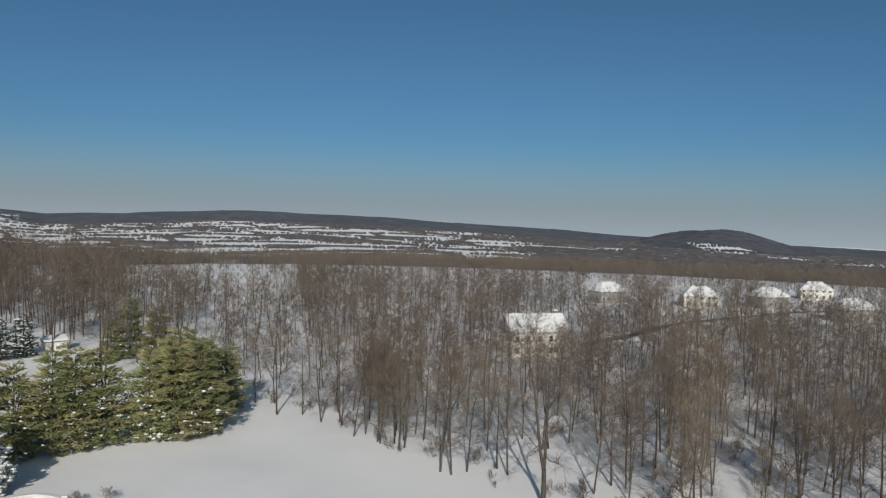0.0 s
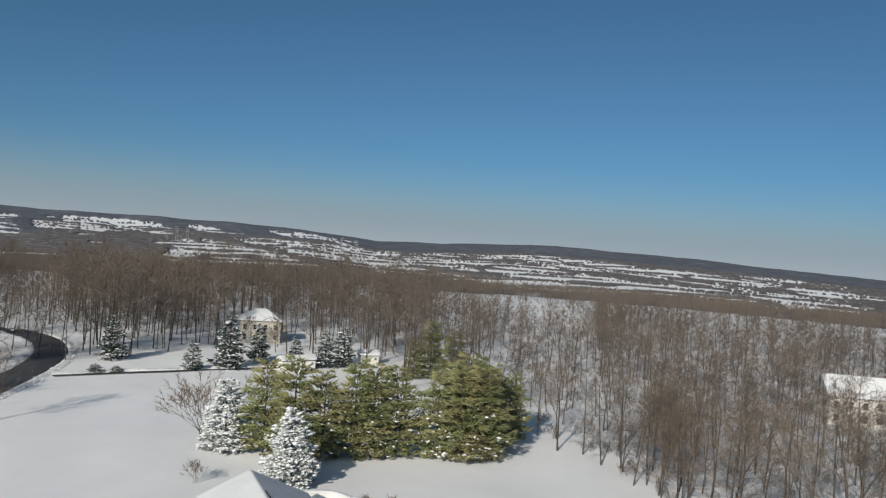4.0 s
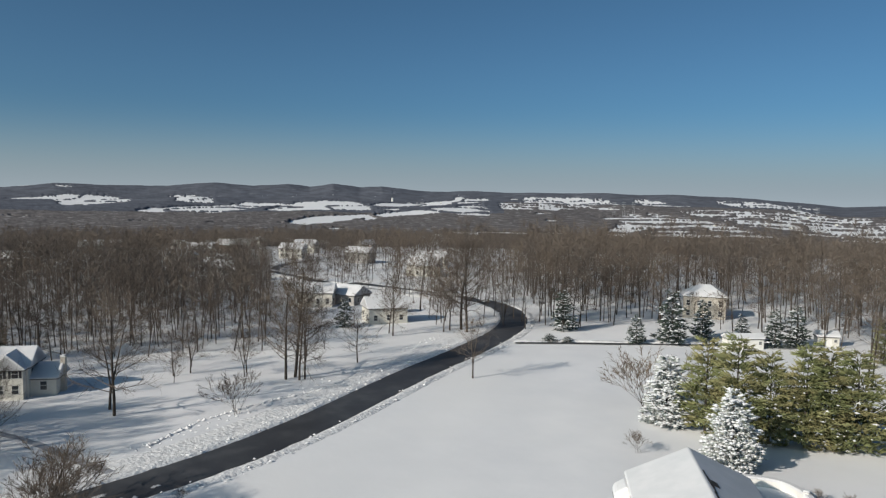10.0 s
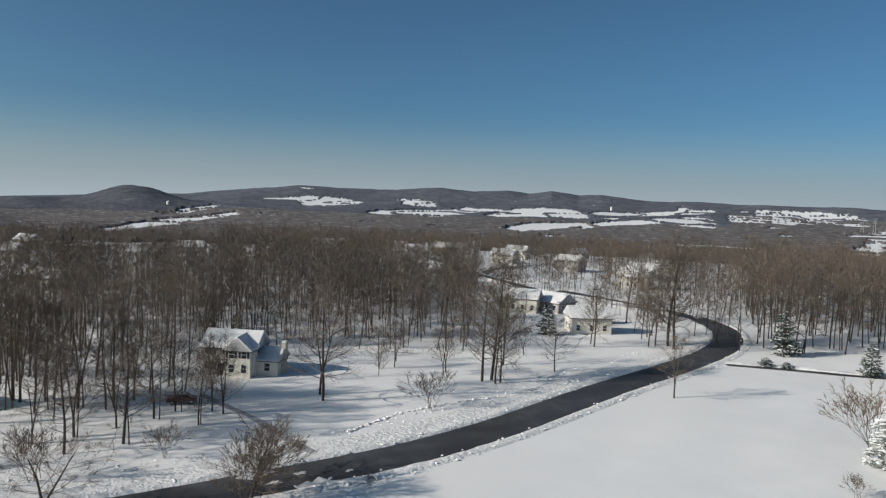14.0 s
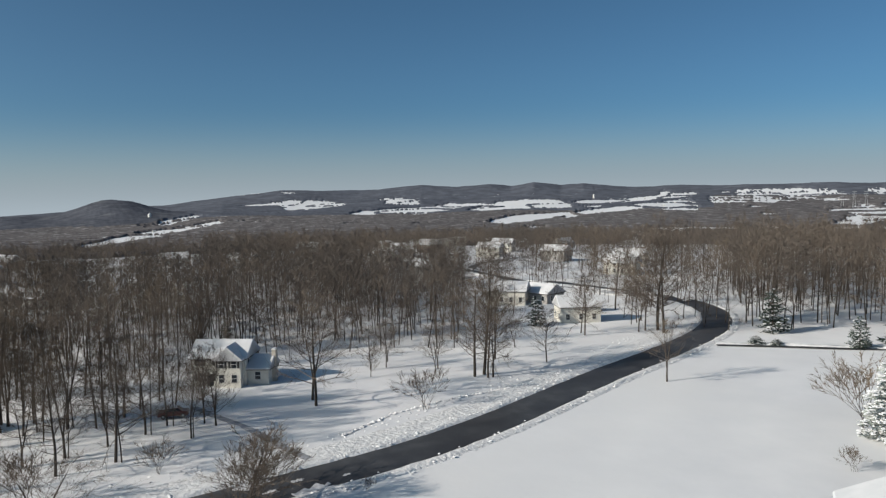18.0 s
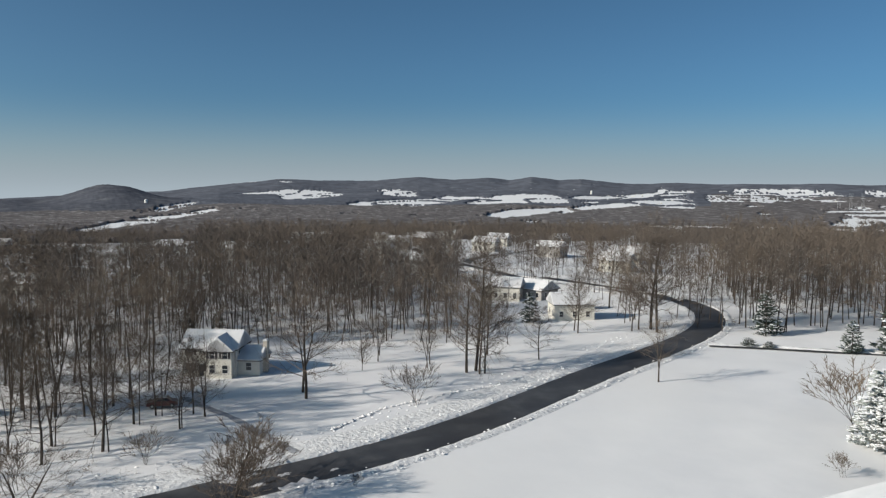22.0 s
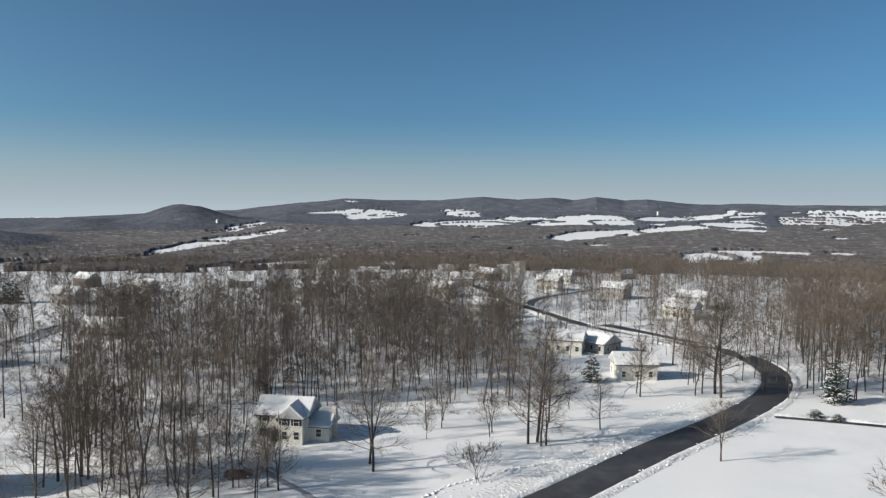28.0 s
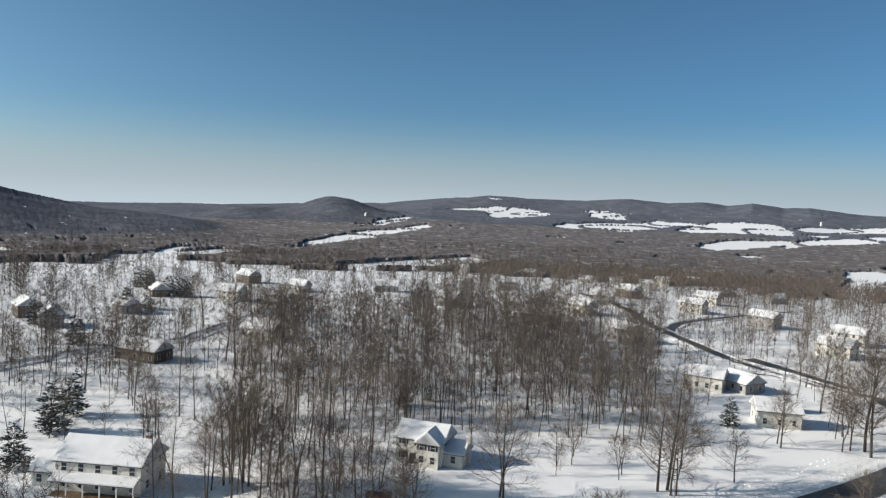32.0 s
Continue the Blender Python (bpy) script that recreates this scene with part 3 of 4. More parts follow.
def tree_thing(name, wood, crown, label, category="tree", group=""):
    base = new(name)
    for nm, (V, F), mat in (("trunk", wood, BARK), ("crown", crown, TWIG)):
        ob = new(nm, mesh_np(nm, V, F, mat, smooth=(nm == "trunk")))
        ob.parent = base
    return tagged(base, label, category, group)


FOREST_TREES = [leader_tree_mesh(10 + i, 20, 0.16 + 0.08 * (i % 3), 24, 6, 7, 0.021, girth=0.0105, spread=0.29 + 0.03 * (i % 2), leaders=1 + (i % 3 == 2), twig_l=1.6, lift=0.22) for i in range(7)]
YARD_TREES = [leader_tree_mesh(30 + i, 18, 0.20, 34, 6, 10, 0.019, girth=0.0155, spread=0.40, leaders=1 + i % 2, twig_l=1.5, lift=0.2) for i in range(5)]
SHRUBS = [bare_tree_mesh(50 + i, 5, (0.16, 1.1), (3, 3, 2, 2), 0.55, 0.2, girth=0.006, twig_r=0.009, twigs=4, stems=4) for i in range(3)]
LOW_TREES = [leader_tree_mesh(70 + i, 19, 0.15 + 0.06 * (i % 3), 13, 2, 7, 0.042, girth=0.0095, spread=0.29, twig_l=2.3, low=True, lift=0.2) for i in range(12)]
SPRIG_TREES = [leader_tree_mesh(190 + i, 13, 0.25, 5, 0, 5, 0.17, girth=0.012, spread=0.30, twig_l=3.0, low=True) for i in range(5)]
TINY_TREES = [leader_tree_mesh(170 + i, 14, 0.25, 7, 0, 8, 0.11, girth=0.011, spread=0.28, twig_l=2.6, low=True) for i in range(6)]


def scatter_woods(name, label, spots, seed, kinds=LOW_TREES):
    """Many leafless trees joined as one stand."""
    rng = np.random.default_rng(seed)
    VV, FF, idx, o = [], [], [], 0
    ground_z = land([p[0] for p in spots], [p[1] for p in spots])
    for (x, y, s), gz in zip(spots, ground_z):
        wood, crown = kinds[rng.integers(len(kinds))]
        a, h = rng.uniform(0, 6.283), s * rng.uniform(0.75, 1.15)
        ca, sa = math.cos(a) * s, math.sin(a) * s
        ca, sa = ca * 1.1, sa * 1.1
        M = np.array([[ca, sa, 0], [-sa, ca, 0], [0, 0, h]])
        for (V, F), m in ((wood, 0), (crown, 1)):
            VV.append(V @ M + [x, y, gz])
            FF.append(F + o)
            idx.append(np.full(len(F), m))
            o += len(V)
    if VV:
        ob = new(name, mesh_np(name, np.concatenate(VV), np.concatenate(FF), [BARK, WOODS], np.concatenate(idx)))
        tagged(ob, label, "woods", kind="stuff")


def stand(rng, az0, az1, r0, r1, spacing, avoid=()):
    """Spots of a wood between two headings and two distances."""
    n = int(0.5 * (r1 ** 2 - r0 ** 2) * math.radians(az1 - az0) / spacing ** 2)
    a, r = np.radians(rng.uniform(az0, az1, n)), np.sqrt(rng.uniform(r0 ** 2, r1 ** 2, n))
    x, y = -r * np.sin(a), r * np.cos(a)
    keep = ~open_land(x, y)
    for ax, ay, ar in avoid:
        keep &= np.hypot(x - ax, y - ay) > ar
    return [(float(u), float(v)) for u, v in zip(x[keep], y[keep])]


# places and heights of single trees: x, y, height
YARD_SPOTS = [(-116.4, 30.5, 20.5), (-135.3, 49.2, 9.6), (-129.8, 44.2, 6.5), (-126.8, 55.7, 10.7), (-120.8, 60.7, 19.5), (-119.0, 62.4, 17.7), (-119.1, 63.5, 15.7), (-124.7, 78.2, 12.2), (-138.9, 79.3, 7.8), (-143.6, 100.2, 15.2), (-170.3, 128.9, 22.5), (-141.3, 115.5, 15.2), (-150.9, 120.7, 15.3), (-102.1, 88.1, 13.3), (-136.3, 116.7, 24.0), (-175.5, 170.6, 18.8), (-137.4, 142.8, 13.7), (-101.6, -5.5, 14.6), (-108.4, -4.7, 15.9), (-103.5, 1.2, 14.6), (-113.7, 5.3, 15.3), (-110.8, 0.4, 11.8), (-108.4, 10.9, 12.3), (-114.7, 13.4, 13.3), (-112.6, 14.8, 11.0), (-116.5, 8.4, 12.7), (-106.7, -9.4, 12.6), (-121.3, -10.4, 14.3)]
YARD_SPOTS_2 = [(-120.0, 30.9, 19.1), (-134.7, 45.9, 9.1), (-140.0, 51.2, 9.2), (-123.9, 2.9, 15.1), (-120.9, 14.0, 11.0), (-150.6, -34.6, 11.1), (-192.1, -58.5, 16.4), (-224.8, -28.1, 20.4), (-225.3, -14.9, 20.6), (-186.8, -45.2, 15.5), (-129.6, 57.4, 9.9), (-121.5, 62.9, 24.0), (-132.1, 70.9, 16.0), (-140.7, 113.1, 13.7), (-140.5, 118.5, 30.0), (-187.2, 74.5, 13.9), (-146.7, 101.3, 12.2), (-127.5, -17.1, 21.2), (-128.6, -13.9, 21.9), (-127.1, -9.4, 17.3), (-121.8, -4.8, 21.6), (-224.4, -41.0, 16.9), (-280.1, -42.7, 20.8), (-127.2, -12.8, 17.3)]
SHRUB_SPOTS = [(-105.8, 45.0, 5.8), (-59.5, 78.9, 2.7), (-96.3, 5.9, 4.0), (-82.2, 13.5, 7.7), (-92.7, -7.6, 6.2), (-69.7, 94.4, 9.5), (-35.0, 81.8, 0.9), (-37.3, 80.9, 1.3), (-33.9, 76.4, 1.1), (30, 84, 5.7), (-79.9, 26.5, 1.0)]
PINE_SPOTS = [(-59.3, 94.0, 12.6), (-54.2, 93.2, 14.2), (-50.9, 95.9, 12.4), (-47.3, 98.5, 13.6), (-45.0, 100.1, 12.8), (-42.3, 102.2, 13.0), (-36.8, 104.9, 12.4), (-33.6, 106.1, 13.5), (-30.5, 107.4, 13.1), (-34.5, 111.7, 14.2), (-31.3, 115.7, 12.8), (-29.1, 119.0, 10.8), (-58.4, 164.9, 12.3), (-50.3, 156.0, 12.1), (-61.4, 162.1, 8.3), (-40.9, 144.1, 9.8)]
SNOW_SPRUCE_SPOTS = [(-64.5, 92.2, 10.2), (-48.8, 83.0, 9.9)]
SPRUCE_SPOTS = [(-124.7, 137.7, 7.5), (-99.1, 145.2, 9.2), (-98.8, 156.9, 6.9), (-104.0, 138.8, 5.2), (-83.1, 160.5, 6.6), (-80.2, 164.3, 7.2), (-89.5, 157.7, 5.3), (-137.2, -54.8, 6.8), (-170.3, -54.6, 7.6), (-158.3, -55.4, 8.3), (-280.7, -100.9, 7.1), (-247.2, -76.8, 7.3), (-176.6, 19.7, 4.2), (-181.6, 26.7, 3.7), (-385.7, -83.6, 8.4), (-358.4, -65.4, 8.7), (-322.6, -79.3, 7.1), (-159.2, 96.8, 5.5)]
WOODEDGE_SPOTS = [(14.0, 80.6, 23.5), (-25.6, 126.2, 14.6), (-22.4, 126.2, 13.7), (-17.0, 119.1, 15.5), (-8.4, 106.9, 13.9), (-7.5, 136.9, 13.3), (-2.0, 100.4, 15.1), (3.1, 91.8, 16.2), (4.4, 90.7, 15.8), (11.6, 90.7, 13.7), (20.8, 83.9, 15.3), (26.5, 88.0, 14.5), (31.7, 92.9, 16.2), (38.9, 95.2, 18.9), (43.9, 86.6, 20.5), (51.0, 90.6, 17.7), (55.7, 88.5, 17.4), (64.9, 134.8, 14.5), (1.7, 105.1, 15.9), (11.5, 110.9, 16.7), (28.6, 133.7, 14.1), (36.2, 118.2, 15.2), (-15.7, 136.6, 13.3), (-21.0, 118.9, 16.0), (-13.7, 114.8, 15.7), (-10.7, 114.8, 16.9), (-4.9, 104.2, 17.1), (-1.2, 101.5, 18.3)]

# ---------------------------------------------------------------- leafless trees
def plant(template, x, y, h, base_h, rng, wide=1.0):
    s = h / base_h
    ob = copy_thing(template, pose(x, y, float(land(x, y)), 0, 0, rng.uniform(0, 360)))
    k = s * wide
    ob.scale = (k, k, s)
    return ob


def hide_template(ob):
    for o in (*ob.children_recursive, ob):
        bpy.data.objects.remove(o)


rng = np.random.default_rng(7)
forest_t = [tree_thing("bare_tree", *m, "tall leafless woodland tree with brown twigs rising from snow", group="woodland trees") for m in FOREST_TREES]
yard_t = [tree_thing("bare_tree", *m, "leafless shade tree with spreading grey-brown limbs on snow", group="yard trees") for m in YARD_TREES]
shrub_t = [tree_thing("bare_shrub", *m, "leafless brown shrub poking out of the snow", "shrub", "shrubs") for m in SHRUBS]
for i, (x, y, h) in enumerate(YARD_SPOTS + YARD_SPOTS_2):
    plant(yard_t[i % 5], x, y, max(h, 7), 18, rng, rng.uniform(0.85, 1.1))
for i, (x, y, h) in enumerate([(-79.3, 13.4, 9.2), (-81.5, -6.5, 9.5), (-112, 175, 9), (-107, 180, 10), (-118, 173, 8), (-103, 172, 9)]):
    plant(yard_t[(i + 2) % 5], x, y, h, 18, rng, 2.1 if x > -90 else 1.0)
for i, (x, y) in enumerate([(-113.0, 6.0), (-115.9, 9.2), (-108.6, 11.2), (-112.9, 14.7), (-103.0, 1.9), (-108.0, -4.3), (-140.9, 21.4)]):
    plant(forest_t[i % 7], x, y, rng.uniform(11, 14), 20, rng, 0.9)
for i, (x, y, h) in enumerate(WOODEDGE_SPOTS):
    plant(forest_t[i % 7] if i else yard_t[1], x, y, max(h, 9), 20 if i else 18, rng)
plant(shrub_t[1], -79.9, 12.6, 8.0, 5, rng, 1.1)
plant(shrub_t[2], -78.9, 14.0, 7.4, 5, rng, 1.1)
for i, (x, y, h) in enumerate(SHRUB_SPOTS):
    plant(shrub_t[i % 3], x, y, max(h, 1.6) * 1.2, 5, rng, 1.45)

AVOID = [(-88, 24, 12), (-104, 20, 7), (-113, 18, 6), (14, 81, 8), (10, 72, 8), (19, 92, 7), (-117, 187, 13), (-109, 174, 9), (-101, 161, 7), (32, 176, 13), (27, 157, 8), (-135, 22, 14), (-126, -35, 14), (-195, 113, 16), (-160, 110, 12), (-263, 112, 14), (-340, 180, 16), (-300, 193, 14), (-261, 205, 14), (86, 291, 13), (118, 278, 13), (147, 281, 13), (187, 316, 13), (156, 243, 13), (80, 268, 13), (108, 256, 13), (135, 258, 13), (172, 292, 13), (76, 248, 9), (101, 238, 9), (126, 240, 9)]
def tall(x, y):
    """Scale of a woodland tree: highest in the old wood behind the lane, lower in front of the far street."""
    a, r = math.degrees(math.atan2(-x, y)), math.hypot(x, y)
    if 83 < a < 110 and r > 300:
        return rng.uniform(0.5, 0.85)
    if 19 < a < 46 and r < 340:
        return rng.uniform(0.95, 1.35)
    return rng.uniform(0.55, 0.82) if a < 2 and 180 < r < 460 else rng.uniform(0.6, 0.88) if a < 15 else rng.uniform(0.7, 1.05)


EDGE = smooth_line([(-33, 131), (-29, 128.5), (-17.5, 121), (-13, 110), (-4.5, 100), (2.5, 92.5), (8.6, 85), (13, 79), (29, 70), (51, 61)], 1.0)


def beyond_edge(spots):
    """Those spots that lie behind the woodland's edge along the lawn."""
    return [(x, y) for x, y in spots if y > np.interp(x, EDGE[:, 0], EDGE[:, 1]) + 2.5]


W1 = beyond_edge(stand(rng, -41, -9, 76, 135, 5.6, AVOID)) + beyond_edge(stand(rng, -9, 6, 78, 135, 6.0, AVOID)) + stand(rng, -41, 5, 135, 185, 4.9, AVOID) + stand(rng, -41, 7, 185, 300, 5.4, AVOID)
W2 = beyond_edge(stand(rng, 5, 22, 136, 330, 7.4, AVOID)) + stand(rng, 22, 45, 186, 330, 6.4, AVOID)
W3 = stand(rng, 64, 97, 160, 320, 5.0, AVOID)
near = sorted(W1 + W2 + W3, key=lambda p: math.hypot(*p))
for i, (x, y) in enumerate(near[:115]):
    plant(forest_t[i % 7], x, y, 19 * tall(x, y), 20, rng, rng.uniform(0.85, 1.15))
GROVE = stand(rng, 83, 101, 112, 172, 7.6, AVOID) + stand(rng, 76, 84, 142, 172, 9, AVOID) + stand(rng, 84, 104, 101, 128, 9, AVOID)
for i, (x, y) in enumerate(GROVE):
    plant(forest_t[i % 7], x, y, rng.uniform(14, 20), 20, rng, rng.uniform(0.8, 1.1))
for t in forest_t + yard_t + shrub_t:
    hide_template(t)


# stand mostly out of view, added so that its shadows fall across the yards
scatter_woods("woodland", "leafless trees mostly out of view, added to shade the yards beside the street", [(x, y, rng.uniform(0.7, 0.95)) for x, y in stand(rng, 113, 135, 100, 150, 7, AVOID) + stand(rng, 107, 124, 76, 116, 5.6, AVOID)], 2)
scatter_woods("woodland", "dense stand of leafless brown trees over snow", [(x, y, tall(x, y)) for x, y in near[115:]], 3)
MID = stand(rng, -45, 8, 300, 480, 8.4, AVOID) + stand(rng, -45, 8, 480, 700, 8.2, AVOID) + stand(rng, 8, 46, 330, 700, 9, AVOID) + stand(rng, 46, 62, 330, 700, 7.8, AVOID) + stand(rng, 44, 63, 185, 330, 7.6, AVOID) + stand(rng, 62, 80, 330, 700, 8.4, AVOID) + stand(rng, 80, 97, 300, 480, 9, AVOID) + stand(rng, 97, 118, 200, 480, 8, AVOID) + stand(rng, 80, 118, 480, 860, 11, AVOID) + stand(rng, 101, 116, 140, 260, 8.5, AVOID)
scatter_woods("woodland", "leafless woods and yard trees thinning out among houses", [(x, y, tall(x, y) * 0.85) for x, y in MID if math.hypot(x, y) < 430], 5)
scatter_woods("woodland", "leafless woods beyond the houses", [(x, y, tall(x, y) * 1.1) for x, y in MID if math.hypot(x, y) >= 430], 8, TINY_TREES)
FAR = stand(rng, -44, 80, 620, 1500, 13, AVOID) + stand(rng, 80, 118, 800, 1600, 16, AVOID)
scatter_woods("woodland", "distant leafless trees rising above the woods", [(x, y, rng.uniform(0.7, 1.05)) for x, y in FAR], 6, SPRIG_TREES)


# ---------------------------------------------------------------- conifers
def conifer_mesh(seed, h, spread, whorls, per, tufts, snow, droop, full=0.15, thin=1.0):
    """Trunk, boughs of needle tufts and snow lumps of a conifer."""
    rng = np.random.default_rng(seed)
    trunk = tube(np.array([[0, 0, -0.2], [0, 0, h * 0.5], [0.1, 0, h * 0.98]]), np.array([h * 0.016, h * 0.011, 0.02]), 6)
    green, white = [], []
    for w in range(whorls):
        s = (w + rng.uniform(-0.3, 0.3)) / whorls
        z0 = h * (0.04 + 0.94 * s)
        L1 = spread * (full + (1 - full) * (1 - s) ** 0.65) * (0.75 + 0.25 * min(1, s * 6))
        n = max(3, int(per * (1 - 0.5 * s)))
        a0 = rng.uniform(0, 6.28)
        for b in range(n):
            a = a0 + b * 6.283 / n + rng.uniform(-0.3, 0.3)
            L = L1 * rng.uniform(0.55, 1.25)
            zb = z0 + h / whorls * rng.uniform(-0.8, 0.8)
            out = np.array([math.cos(a), math.sin(a), 0])
            side = np.array([-out[1], out[0], 0])
            m = max(4, int(tufts * L / spread))
            for _ in range(m):
                f = rng.uniform(0.25, 1.0)
                wd = L * 0.32 * math.sin(f * 2.6) * rng.normal(0, 0.6)
                p = np.array([0, 0, zb + L * (droop * f * f + 0.25 * f) + rng.normal(0, 0.1)]) + out * L * f + side * wd
                d = out * rng.uniform(0.5, 1) + side * (wd * 0.6 + rng.normal(0, 0.4)) + np.array([0, 0, rng.uniform(-0.15, 0.65)])
                d /= np.linalg.norm(d)
                tl = rng.uniform(0.45, 0.95) * (0.5 + 0.05 * h)
                u = np.cross(d, [0, 0, 1.0])
                u /= np.linalg.norm(u) + 1e-9
                v = np.cross(u, d)
                tw = tl * rng.uniform(0.13, 0.24) * thin
                green.append((np.array([p + u * tw, p - u * tw * 0.6 + v * tw, p - u * tw * 0.6 - v * tw * 0.7, p + d * tl]), np.array([(0, 1, 3), (1, 2, 3), (2, 0, 3), (0, 2, 1)])))
                if rng.uniform() < snow * (1.0 if snow > 0.1 else 4.5 * max(0, 0.55 - s)):
                    c, q = p + d * tl * 0.45 + [0, 0, tw * 0.7], tw / thin * rng.uniform(0.9, 1.9)
                    e = np.array([q * 1.25, q * 1.25, q * 0.6])
                    oct_v = c + np.array([(1, 0, 0), (0, 1, 0), (-1, 0, 0), (0, -1, 0), (0, 0, 1), (0, 0, -0.7)]) * e * rng.uniform(0.7, 1.3, (6, 1))
                    white.append((oct_v, np.array([(0, 1, 4), (1, 2, 4), (2, 3, 4), (3, 0, 4), (1, 0, 5), (2, 1, 5), (3, 2, 5), (0, 3, 5)])))
    return trunk, join(green), (join(white) if white else None)


def conifer_thing(name, mesh, mat, label, group):
    base = new(name)
    for nm, vf, m in (("trunk", mesh[0], BARK), ("foliage", mesh[1], mat), ("snow_load", mesh[2], CLUMPSNOW)):
        if vf is not None:
            ob = new(nm, mesh_np(nm, *vf, m))
            ob.parent = base
            if nm == "snow_load":
                tagged(ob, "clumps of white snow on the boughs", kind="stuff")
    return tagged(base, label, "conifer", group)


pine_t = [conifer_thing("pine_tree", conifer_mesh(90 + i, 13, 4.7, 18, 9, 58, 0.02, -0.12, 0.28, thin=0.62), NEEDLE, "bushy green white pine with traces of snow", "pine grove") for i in range(4)]
snow_t = [conifer_thing("snowy_spruce", conifer_mesh(97 + i, 10, 3.7, 17, 10, 30, 0.85, -0.28, thin=1.15), FROSTED, "spruce heavily plastered with white snow beside the house", "snowy spruces") for i in range(2)]
dark_t = [conifer_thing("spruce_tree", conifer_mesh(101 + i, 8, 2.4, 15, 8, 16, 0.22, -0.3), SPRUCE, "dark spruce with snow on its boughs", "spruces") for i in range(2)]
for i, (x, y, h) in enumerate(PINE_SPOTS):
    plant(pine_t[i % 4], x, y, max(h, 9) * 1.06, 13, rng, rng.uniform(0.78, 0.94))
for i, (x, y, h) in enumerate(SNOW_SPRUCE_SPOTS):
    plant(snow_t[i], x, y, h, 10, rng)
for i, (x, y, h) in enumerate(SPRUCE_SPOTS):
    plant(dark_t[i % 2], x, y, max(h, 3.5) * 1.3, 8, rng, 1.1)
for i, (x, y, h) in enumerate([(-388, -84, 9), (-311, -77, 9), (-359, -62, 10), (-378, -73, 8), (-318, -70, 7), (-395, -90, 10)]):
    plant(dark_t[i % 2], x, y, h, 8, rng, 1.5)
for x, y, hs in ((-117, 124.5, 1.9), (-114.2, 127.2, 1.5), (-104.5, 141, 1.7)):
    plant(dark_t[0], x, y, hs, 8, rng, 3.4)
for t in pine_t + snow_t + dark_t:
    hide_template(t)


# ---------------------------------------------------------------- houses
def window(parent, x, y, z, w, h, face, shutters=False):
    """A window on a wall; face: unit normal along x or y."""
    win = new("window")
    win.parent = parent
    fx, fy = face
    t = 0.07

    def slab(name, u0, z0, u1, z1, depth, mat, inner=0.0):
        if fy:
            b = box(x + u0, y + min(inner, depth) * fy if fy > 0 else y - depth, z + z0, x + u1, y + depth if fy > 0 else y - inner, z + z1)
        else:
            b = box(x + inner if fx > 0 else x - depth, y + u0, z + z0, x + depth if fx > 0 else x - inner, y + u1, z + z1)
        return part(name, b, mat, win)
    slab("pane", -w / 2, 0, w / 2, h, 0.03, GLASS)
    slab("frame", -w / 2 - t, h, w / 2 + t, h + t, 0.06, TRIM)
    slab("sill", -w / 2 - t, -t, w / 2 + t, 0, 0.09, TRIM)
    slab("frame", -w / 2 - t, 0, -w / 2, h, 0.06, TRIM)
    slab("frame", w / 2, 0, w / 2 + t, h, 0.06, TRIM)
    slab("mullion", -w / 2, h / 2 - 0.03, w / 2, h / 2 + 0.03, 0.05, TRIM)
    if shutters:
        slab("shutter", -w / 2 - t - 0.42, 0, -w / 2 - t, h, 0.05, SHUTTER)
        slab("shutter", w / 2 + t, 0, w / 2 + t + 0.42, h, 0.05, SHUTTER)
    return win


def gable_block(parent, x0, x1, y0, y1, z0, eave, rise, wall_mat, roof_name="roof", over=0.4, snow=0.28, hip=0.0, swap=False):
    """A walled block with a ridge along x and a snow-laden roof; hip: inset of the ridge's ends."""
    ym = (y0 + y1) / 2

    def turn(vs):
        return [(b, a, c) for a, b, c in vs] if swap else vs
    if hip:
        part("wall", box(x0, y0, z0, x1, y1, eave), wall_mat, parent)
    else:
        part("wall", solid(turn([(x0, y0, z0), (x0, y1, z0), (x0, y1, eave), (x0, ym, eave + rise), (x0, y0, eave), (x1, y0, z0), (x1, y1, z0), (x1, y1, eave), (x1, ym, eave + rise), (x1, y0, eave)]),
                           [(0, 1, 2, 3, 4), (9, 8, 7, 6, 5), (0, 4, 9, 5), (1, 6, 7, 2), (2, 7, 8, 3), (3, 8, 9, 4), (0, 5, 6, 1)]), wall_mat, parent)
    slope = rise / ((y1 - y0) / 2)

    def cap(lift, thick, grow, mat, name, label=""):
        yo, xo = over + grow, over + grow
        ze = eave - slope * yo + lift
        zr = eave + rise + lift
        i = hip if hip else -xo
        lo = [(x0 - xo, y0 - yo, ze), (x1 + xo, y0 - yo, ze), (x1 + xo, y1 + yo, ze), (x0 - xo, y1 + yo, ze), (x0 + i, ym, zr), (x1 - i, ym, zr)]
        hi = [(a, b, c + thick) for a, b, c in lo]
        bm = solid(turn(lo + hi), [(0, 4, 5, 1), (2, 5, 4, 3), (0, 3, 4), (1, 5, 2), (6, 7, 11, 10), (8, 9, 10, 11), (6, 10, 9), (7, 8, 11), (0, 1, 7, 6), (1, 2, 8, 7), (2, 3, 9, 8), (3, 0, 6, 9)])
        return part(name, bm, mat, parent, label)
    cap(0.02, 0.14, 0.0, SHINGLE, roof_name)
    if snow:
        ob = cap(0.16, snow, 0.06, ROOF_SNOW, "roof_snow", "thick smooth snow on the roof")
    if snow and not hip:
        mod = ob.modifiers.new("soft", "BEVEL")
        mod.width, mod.segments = snow * 0.45, 2
        for p in ob.data.polygons:
            p.use_smooth = False


